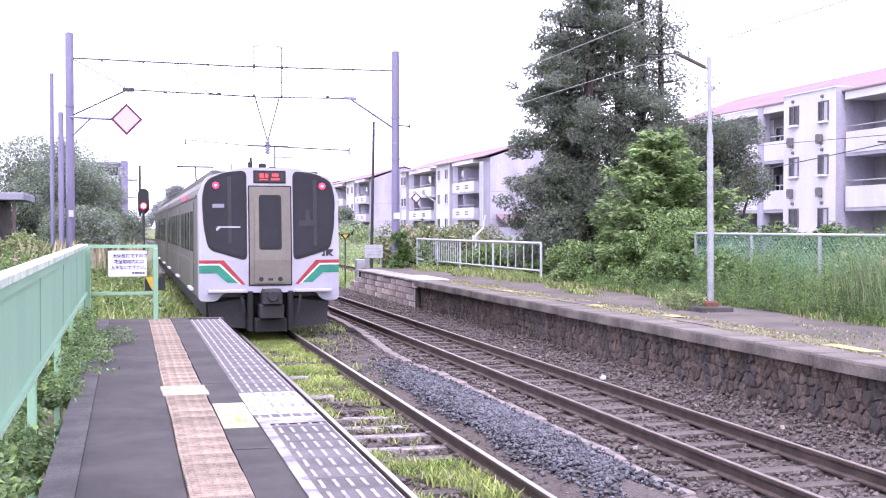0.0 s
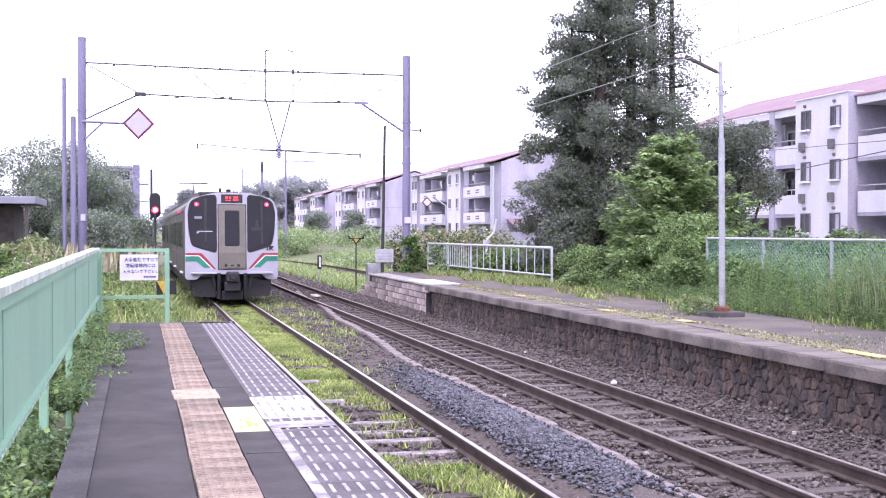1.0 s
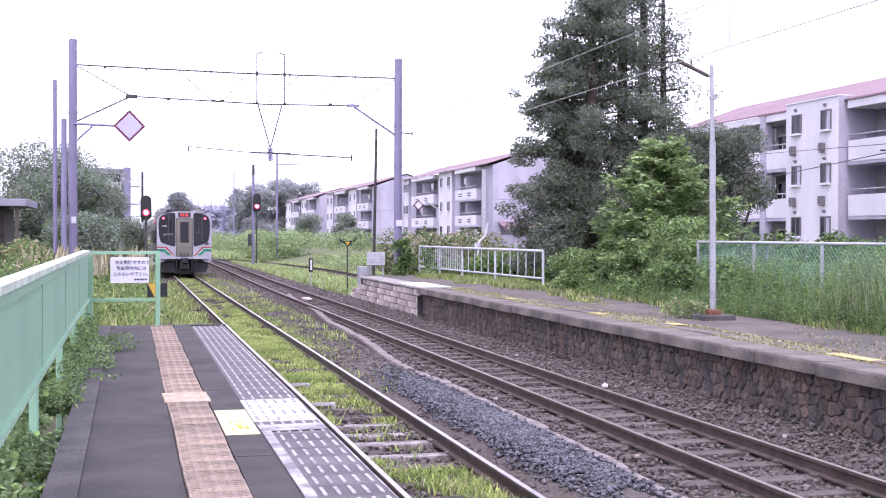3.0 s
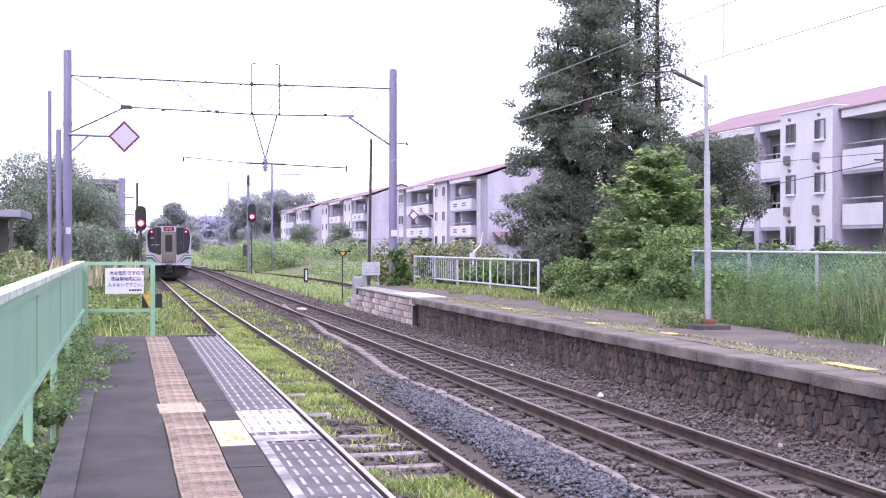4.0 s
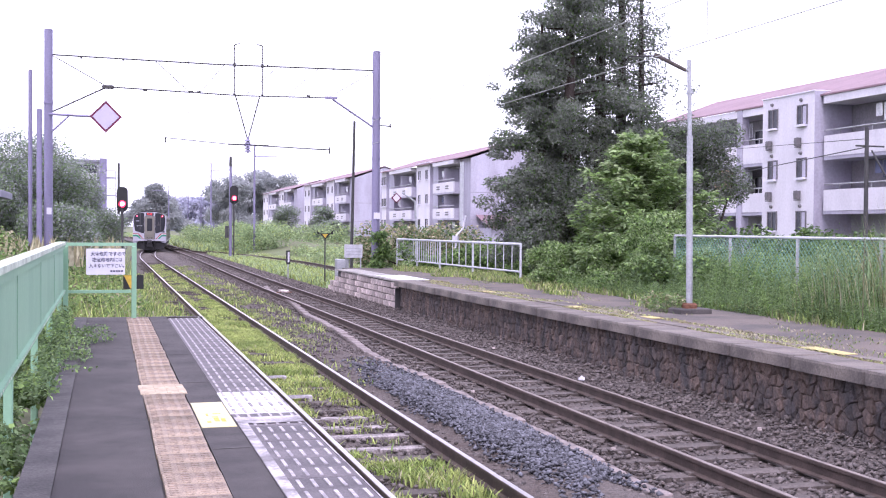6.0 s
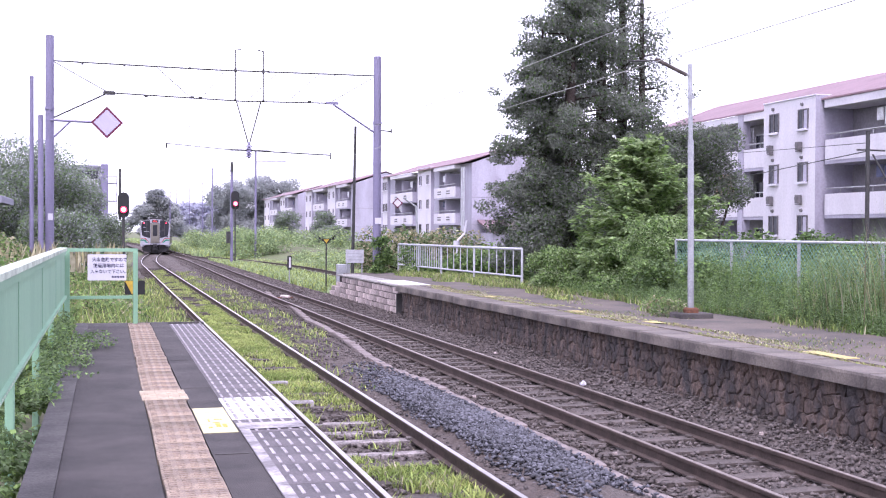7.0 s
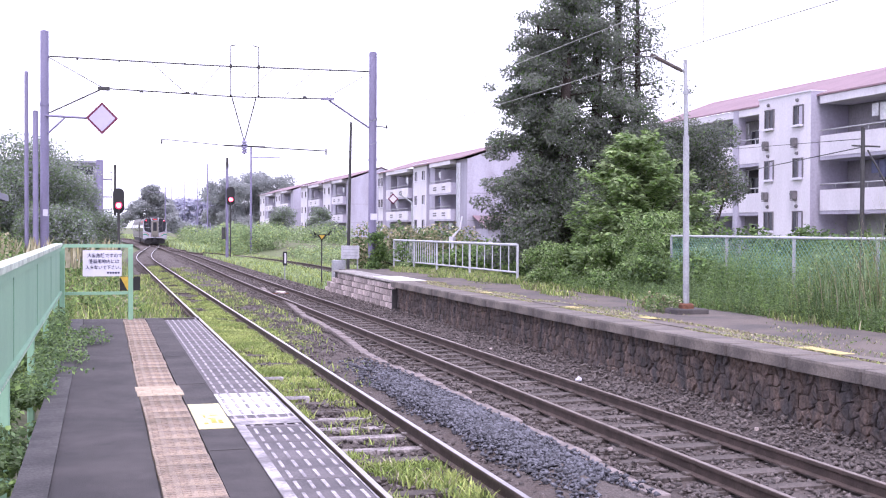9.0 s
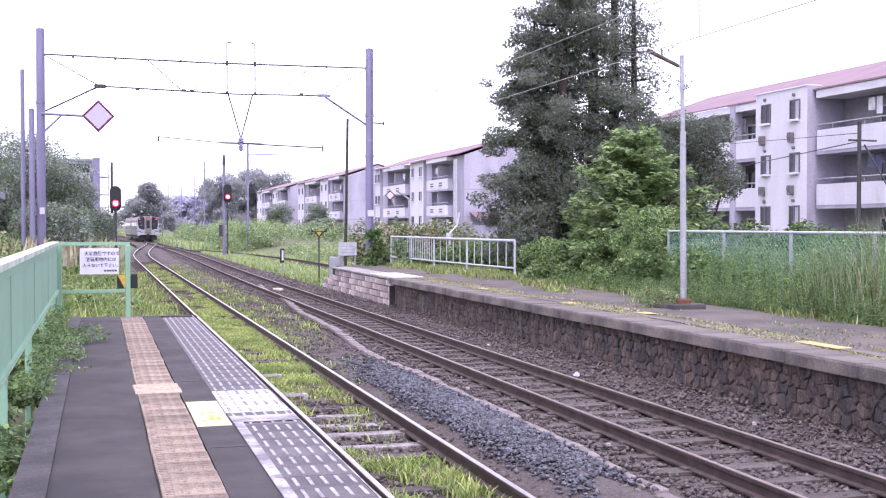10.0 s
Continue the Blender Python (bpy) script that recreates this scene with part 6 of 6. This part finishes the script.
    shrub("creeper_bush", "green creeper climbing the catenary pole", "bush", (10.45, 44.6, -1.0), c, 9000, 0.07, ["leaf_mid", "leaf_light"], 41, [0.6, 0.4], stems=False)
    c = heap(rng, -2.5, 2.5, -2, 2, 0.2, 1.2, 0.7, 30)
    shrub("hedge_bush", "mixed green bushes behind the pale railing", "bush", (14.2, 44, -0.6), c, 9000, 0.1, ["leaf_mid", "leaf_light"], 42, [0.6, 0.4])
    c = heap(rng, -3, 3, -3, 3, 0.4, 2.0, 0.8, 26)
    shrub("reed_bed", "tan and green reeds before the apartment block", "weeds", (16.6, 62, -0.7), c, 7000, 0.12, ["grass_dry", "leaf_mid"], 43, [0.55, 0.45])
    # trees in the middle distance
    for k, (x, y, s, h) in enumerate(((21.0, 112, 1.7, 3.0), (22.3, 122, 1.9, 4.6), (22.5, 150, 2.5, 5.2), (27.5, 92, 2.0, 2.2), (23, 80, 1.6, 1.6))):
        c = [(rng.uniform(-0.75, 0.75) * s * (1.1 - 0.7 * z / h), rng.uniform(-0.6, 0.6) * s, z, 0.75, 0.75, 0.6) for z in np.linspace(0.3, h - 0.7, 44)]
        shrub("round_tree", "rounded green tree before the far blocks", "tree", (x, y, -0.6), c, 14000, 0.11, ["leaf_far_hazed", "leaf_soft", "leaf_mist"], 50 + k, [0.5, 0.3, 0.2])
    # Far trees and woods use leaf colours with the haze painted in.
    for k, (x, y, s, h) in enumerate(((30, 290, 5, 14.5), (38, 300, 7, 17.3), (46, 303, 8, 17.0))):
        c = heap(rng, -s, s, -s, s, 2.5, h - 1.5, 2.2, 40)
        shrub("far_tree", "large rounded distant tree in haze-paled colour", "tree", (x, y, -0.6), c, 15000, 0.36, ["leaf_mist"], 60 + k)
    c = []
    for z in np.linspace(1.5, 13.6, 64):
        q = 12.5 * (1 - z / 15.2)
        c.append((rng.uniform(-q, q), rng.uniform(-q, q) * 0.6, z, 2.0, 2.0, 1.4))
    shrub("far_tree", "tall pointed distant pine in haze-paled colour", "tree", (14.2, 352, -0.6), c, 20000, 0.4, ["leaf_mist"], 68)
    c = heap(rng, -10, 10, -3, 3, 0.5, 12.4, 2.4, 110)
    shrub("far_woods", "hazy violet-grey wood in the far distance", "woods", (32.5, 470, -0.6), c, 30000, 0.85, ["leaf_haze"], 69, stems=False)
    for k, (x, z) in enumerate(((26, 19), (31, 21), (36, 22), (41, 18))):
        m = thing("distant_mast", "thin grey mast above the far woods", "mast", (x, 465, -0.6), "masts above the far woods")
        part("shaft", Geo().tube((0, 0, 0), (0, 0, z), 0.22, 0.12, 6), "pole_violet", m)
    # bank of scrub to the right of the far line
    c = heap(rng, -1.5, 9, -40, 40, -0.4, 1.9, 1.3, 190)
    shrub("scrub_bank", "bright green scrub covering the bank beside the line", "bush", (12.5, 138, -0.8), c, 80000, 0.13, ["leaf_pale", "leaf_soft", "grass_lime"], 70, [0.62, 0.3, 0.08], stems=False)
    c = heap(rng, 2.5, 10, -18, 18, -0.2, 1.0, 0.9, 100)
    shrub("scrub_bank", "green weeds and scrub beyond the siding", "bush", (11.5, 76, -1.0), c, 46000, 0.085, ["leaf_pale", "leaf_soft", "grass_lime"], 71, [0.62, 0.26, 0.12], stems=False)
    # left side: thick trees behind the poles
    for k, (x, y, s, h) in enumerate(((-7.0, 66, 2.8, 7.5), (-4.6, 68, 1.9, 7.7), (-2.8, 72, 1.4, 7.0), (-2.0, 79, 0.9, 6.2), (-10, 62, 3, 7.0), (-0.35, 92, 0.9, 3.6), (-2.4, 62, 1.2, 3.6))):
        c = heap(rng, -s, s, -s, s, 0.6, h - 0.9, 1.2, 46)
        shrub("hillside_tree", "dense dark green tree beside the line", "tree", (x, y, -0.8), c, 30000, 0.085, ["leaf_mist", "leaf_soft", "leaf_far_hazed"], 80 + k, [0.2, 0.42, 0.38])
    c = heap(rng, -2.6, 1.2, -10, 12, 0.0, 1.5, 0.7, 60)
    shrub("hedge_bush", "green bushes and weeds beside the poles", "bush", (-2.6, 47, -0.9), c, 16000, 0.09, ["leaf_mid", "leaf_light"], 90, [0.6, 0.4])
    c = heap(rng, -3.0, 0.6, -12, 12, 0.0, 1.35, 0.55, 70)
    shrub("hedge_bush", "weedy bushes behind the green panel fence", "bush", (-2.4, 28, -0.8), c, 20000, 0.075, ["leaf_mid", "leaf_light", "grass_dry"], 91, [0.5, 0.35, 0.15])
    c = heap(rng, -0.6, 0.28, -3.5, 3, -0.25, 0.1, 0.2, 60) + heap(rng, -0.55, 0.1, 2, 10, -0.2, 0.24, 0.17, 66)
    shrub("weed_patch", "green vine leaves under the panel fence", "weeds", (-0.75, 8.0, -0.15), c, 52000, 0.034, ["leaf_mid", "leaf_soft", "leaf_light"], 92, [0.5, 0.3, 0.2], stems=False)
    c = [(0.0, 0, 0.1, 0.25, 0.6, 0.16), (0.3, 0.3, 0.12, 0.28, 0.4, 0.12), (0.1, -1.2, 0.1, 0.2, 0.5, 0.15), (-0.1, 2, 0.1, 0.15, 0.6, 0.15), (-0.12, 0.6, 0.2, 0.14, 0.9, 0.14), (-0.12, 2.4, 0.2, 0.12, 0.8, 0.14), (-0.1, -2.4, 0.12, 0.16, 0.9, 0.16), (0.12, -1.6, 0.06, 0.22, 0.4, 0.06), (-0.05, -4.0, 0.08, 0.12, 0.9, 0.12), (0.16, -2.6, 0.04, 0.24, 0.14, 0.04)]
    shrub("weed_tuft", "green weeds leaning over the platform kerb", "weeds", (-0.45, 14.6, 0.0), c, 3300, 0.026, ["leaf_mid", "leaf_soft", "leaf_light"], 93, [0.3, 0.4, 0.3], stems=False)
    c = heap(rng, -0.7, 0.6, -1.5, 0.5, 0.1, 1.1, 0.36, 22)
    shrub("hedge_bush", "leafy bush hiding the end of the railing", "bush", (12.6, 31.8, -0.3), c, 16000, 0.05, ["leaf_mid", "leaf_pale", "leaf_light"], 95, [0.28, 0.36, 0.36])
    c = heap(rng, -1.6, 0.9, -1.5, 2.0, 0.2, 1.9, 0.5, 40)
    shrub("reed_bed", "tan reeds and bushes hiding the shed", "weeds", (-3.9, 39.5, -0.9), c, 13000, 0.07, ["grass_dry", "leaf_light", "leaf_mid"], 96, [0.4, 0.35, 0.25], stems=False)
    # tall reeds growing up before the mesh fence
    rng = R(99)
    p = spread(rng, 300, 11.9, 12.9, 15.2, 18.4, -0.25)
    tall = np.interp(p[:, 1], [15.2, 17.0, 18.4], [2.4, 1.7, 0.9])
    grass("tall_reeds", "tall thin green and tan reeds before mesh fence", p, tall * rng.uniform(0.55, 1.1, len(p)), ["leaf_soft", "grass_dry", "leaf_mid"], [0.55, 0.3, 0.15], 100, 0.006, 0.6)
    # grass between and beside the rails
    rng = R(101)
    def patchy(n, x0, x1, y0, y1, holes):
        p = spread(rng, n, x0, x1, y0, y1, BED + 0.0)
        k = np.ones(n, bool)
        for a, b in holes:
            k &= ~((p[:, 1] > a) & (p[:, 1] < b))
        v = np.array([noise.noise(Vector((q[0] * 1.6, q[1] * 0.9, 0.3))) for q in p])
        return p[k & (v > rng.uniform(-0.22, 0.12, len(p)))]
    def meadow(n, x0, x1, y0, y1, level):
        q = spread(rng, n, x0, x1, y0, y1, BED)
        v = np.array([noise.noise(Vector((k[0] * 1.3, k[1] * 0.7, 2.3))) for k in q])
        return q[v > level + rng.uniform(-0.08, 0.08, n)]
    p = patchy(56000, 2.42, 3.36, 5.5, 36, [])
    bare = (p[:, 1] < 20.5) & (np.abs((p[:, 1] + 4 - 0.32 + 0.35) % 0.7 - 0.35) < 0.15) & (rng.uniform(0, 1, len(p)) < 0.6)
    bare |= (np.abs(p[:, 1] - 13.3) < 1.3 + 0.25 * np.sin(p[:, 0] * 9)) & (rng.uniform(0, 1, len(p)) < 0.95)
    bare |= (np.abs(p[:, 1] - 15.9) < 0.35 + 0.2 * np.sin(p[:, 0] * 7)) & (rng.uniform(0, 1, len(p)) < 0.8)
    p = p[~bare]
    p = np.concatenate([p, meadow(52000, 2.42, 3.38, 18.9, 31, -0.22), patchy(16000, 2.42, 3.38, 31, 42, []), patchy(14000, 2.45, 3.4, 36, 75, []), meadow(30000, 3.58, 4.3, 23, 32, -0.02), patchy(6000, 3.58, 4.45, 33, 46, [])])
    grass("track_grass", "bright lime grass growing between the platform rails", p, rng.uniform(0.04, 0.11, len(p)) * np.where(p[:, 1] < 11, 1.25, 1), ["grass_lime", "grass_weed", "grass_dry"], [0.78, 0.14, 0.08], 102, 0.008, 1.5)
    p = patchy(9000, 3.6, 4.6, 17, 62, [])
    p = p[(p[:, 1] > 24) | (rng.uniform(0, 1, len(p)) < 0.25)]
    grass("track_grass", "patches of lime grass beside the platform track", p, rng.uniform(0.06, 0.2, len(p)), ["grass_lime", "grass_weed"], [0.7, 0.3], 103, 0.013)
    p = np.concatenate([patchy(9000, 0.8, 2.2, 19.6, 60, []), patchy(5000, 3.7, 5.0, 26, 70, [])])
    grass("track_grass", "scattered weeds on the shoulder of the track", p, rng.uniform(0.05, 0.22, len(p)), ["grass_lime", "grass_weed", "grass_dry"], [0.5, 0.35, 0.15], 112, 0.013, 1.2)
    p = patchy(4000, 1.55, 2.3, 6, 19, [])
    grass("track_grass", "low weeds between the rail and platform face", p, rng.uniform(0.05, 0.16, len(p)), ["grass_lime", "grass_weed"], [0.5, 0.5], 104)
    p = spread(rng, 60000, 8.5, 15, 45, 125, -1.02)
    p = p[np.abs(p[:, 0] - np.array([siding_x(q) for q in p[:, 1]])) > 0.9]
    grass("meadow_grass", "bright tall grass beyond the platform end", p, rng.uniform(0.08, 0.34, len(p)), ["grass_lime", "leaf_pale"], [0.45, 0.55], 105, 0.03, 1.2)
    p = spread(rng, 24000, 15, 25, 48, 125, -0.55)
    grass("meadow_grass", "pale rough grass before the apartment blocks", p, rng.uniform(0.15, 0.5, len(p)), ["leaf_pale", "grass_lime"], [0.7, 0.3], 116, 0.035, 1.2)
    p = spread(rng, 26000, 1.4, 9.5, 110, 330, -1.1)
    p[:, 0] += np.array([main_x(q) for q in p[:, 1]])
    grass("meadow_grass", "pale tall grass along the far curve", p, rng.uniform(0.3, 0.9, len(p)), ["grass_lime", "leaf_pale"], [0.3, 0.7], 115, 0.09, 1.2)
    p = spread(rng, 9000, 11.7, 13.2, 8, 45, -0.17)
    p[:, 0] += 0.3 * np.sin(p[:, 1])
    grass("meadow_grass", "dry and green weeds along the platform back", p, rng.uniform(0.04, 0.22, len(p)), ["grass_weed", "grass_lime", "grass_dry"], [0.6, 0.25, 0.15], 106, 0.010, 1.2)
    p = spread(rng, 5000, 9.15, 11.0, 8, 34, -0.15)
    p = p[np.array([noise.noise(Vector((q[0] * 1.1, q[1] * 0.45, 4.0))) for q in p]) > 0.18]
    grass("platform_moss", "sparse low grass on the opposite platform", p, rng.uniform(0.012, 0.045, len(p)), ["grass_weed", "grass_dry"], [0.5, 0.5], 107, 0.008, 1.6)
    p = np.concatenate([spread(rng, 9000, 8.91, 9.12, 7, 34, -0.15), spread(rng, 9000, 9.15, 9.7, 7, 34, -0.15)])
    p = p[np.array([noise.noise(Vector((q[0] * 2.0, q[1] * 0.5, 9.0))) for q in p]) > -0.08]
    grass("platform_moss", "dry tan grass in the joint behind the coping", p, rng.uniform(0.012, 0.04, len(p)), ["grass_dry", "grass_lime"], [0.8, 0.2], 112, 0.010, 1.8)
    p = spread(rng, 16000, 10.4, 12.2, 20, 45, -0.16)
    p = p[np.array([noise.noise(Vector((q[0] * 0.9, q[1] * 0.4, 7.0))) + (q[0] - 11.2) * 0.5 + (q[1] - 30) * 0.02 for q in p]) > 0.05]
    grass("verge_grass", "short green and dry grass on the platform verge", p, rng.uniform(0.03, 0.2, len(p)), ["grass_weed", "grass_lime", "grass_dry"], [0.45, 0.35, 0.2], 111, 0.010, 1.2)
    c = heap(rng, -2.6, 1.0, -11, 12, -0.1, 1.0, 0.42, 130)
    shrub("weed_patch", "green leafy weeds beyond the platform end", "weeds", (-0.6, 31, -1.0), c, 34000, 0.06, ["leaf_mid", "leaf_light", "grass_dry"], 94, [0.4, 0.45, 0.15], stems=False)
    p = np.concatenate([spread(rng, 6000, -4.2, 0.7, 19.4, 42, -1.0), spread(rng, 4000, -6, 1.0, 42, 80, -1.0)])
    grass("tall_weeds", "tall weeds and dry grass beyond the platform end", p, rng.uniform(0.3, 1.2, len(p)), ["grass_weed", "grass_lime", "grass_dry"], [0.45, 0.4, 0.15], 109, 0.014, 0.9)
    p = spread(rng, 110, -3.0, 0.4, 30, 44, -0.9)
    grass("pampas_plumes", "tan feathery plumes among the weeds", p + [0, 0, 1.3], rng.uniform(0.4, 0.8, len(p)), ["grass_dry"], [1.0], 110, 0.05, 0.5)


planting()


# ---------------------------------------------------------------- left side buildings and far distance
def left_side():
    s = thing("shed", "low open shed with pale roof and shade-dark wall", "shed", (-4.8, 44.0, -0.5))
    # Dark wall colour replaces the shade below the overhanging roof.
    part("wall", Geo().box(-4, 0.6, 0, 0.4, 4, 2.9), "wall_joint", s, "wall coloured dark for shade under the roof")
    for x in (-3.8, -1.5, 0.9):
        part("post", Geo().box(x - 0.06, -0.3, 0, x + 0.06, -0.18, 2.94), "sleeper", s)
    part("roof", Geo().box(-4.4, -0.5, 2.95, 1.25, 4.5, 3.2, 0.03), "haze_block", s, "pale grey flat roof")
    h = thing("house", "pale violet-grey flats with balconies behind trees", "house", (-2.2, 170.0, -1.0))
    part("wall", Geo().box(-9, 0, 0, 1.3, 9, 11.4), "wall_grey", h)
    part("stair_tower", Geo().box(1.31, -0.9, 0, 2.3, 3, 11.9), "pole_violet", h, "darker upright stair tower")
    part("roof", Geo().box(-9.3, -0.4, 11.42, 1.28, 9.3, 11.75, 0.05), "haze_block", h, "flat grey roof slab")
    for z in (1.2, 4.0, 6.8, 9.3):
        part("balcony", Geo().box(-2.2, -1.0, z - 0.6, 1.2, -0.02, z + 0.5, 0.03), "wall_white", h, "pale balcony parapet")
        part("window", Geo().box(-1.9, -0.06, z + 0.55, 0.9, -0.01, z + 1.7), "win_glass", h)
        part("landing", Geo().box(2.31, 0.2, z - 0.1, 3.5, 2.6, z + 0.05).box(2.31, 0.2, z + 0.9, 3.5, 0.3, z + 1.0), "wall_grey", h)
    part("landing_post", Geo().box(3.4, 0.2, 0, 3.52, 0.32, 10.3), "wall_grey", h)
    w = thing("bent_pipe", "white bent pipe rising behind the pale railing", "pipe", (14.6, 47.0, -0.6))
    part("riser", Geo().tube((-0.35, 0, 0), (-0.3, 0, 1.72), 0.05, 0.05, 8).tube((-0.3, 0, 1.72), (0.02, 0, 2.05), 0.05, 0.045, 8).tube((0.02, 0, 2.05), (0.12, 0, 2.6), 0.045, 0.04, 8), "sign_white", w)
    part("collar", Geo().tube((-0.34, 0, 1.5), (-0.31, 0, 1.72), 0.13, 0.15, 10), "sign_white", w)


left_side()


# ---------------------------------------------------------------- movement
def motions():
    """The train draws away along the platform track and over the points to the main line."""
    def at(y):
        return Vector((near_x(y), y, RAIL))
    def set_at(y, back, ahead):
        a, b = at(y + back), at(y + ahead)
        d = b - a
        o = a - d.normalized() * back
        return pose(o.x, o.y, RAIL, 0, 0, -math.degrees(math.atan2(d.x, d.y)))
    rows = [(k * 0.5, 24.4 + 13.2 * k * 0.5 + 0.14 * (k * 0.5) ** 2) for k in range(21)]
    walk(rear_car, [(t, set_at(y, 3.0, 16.0)) for t, y in rows])
    walk(front_car, [(t, set_at(y + 19.9, 3.0, 16.0)) for t, y in rows])


motions()
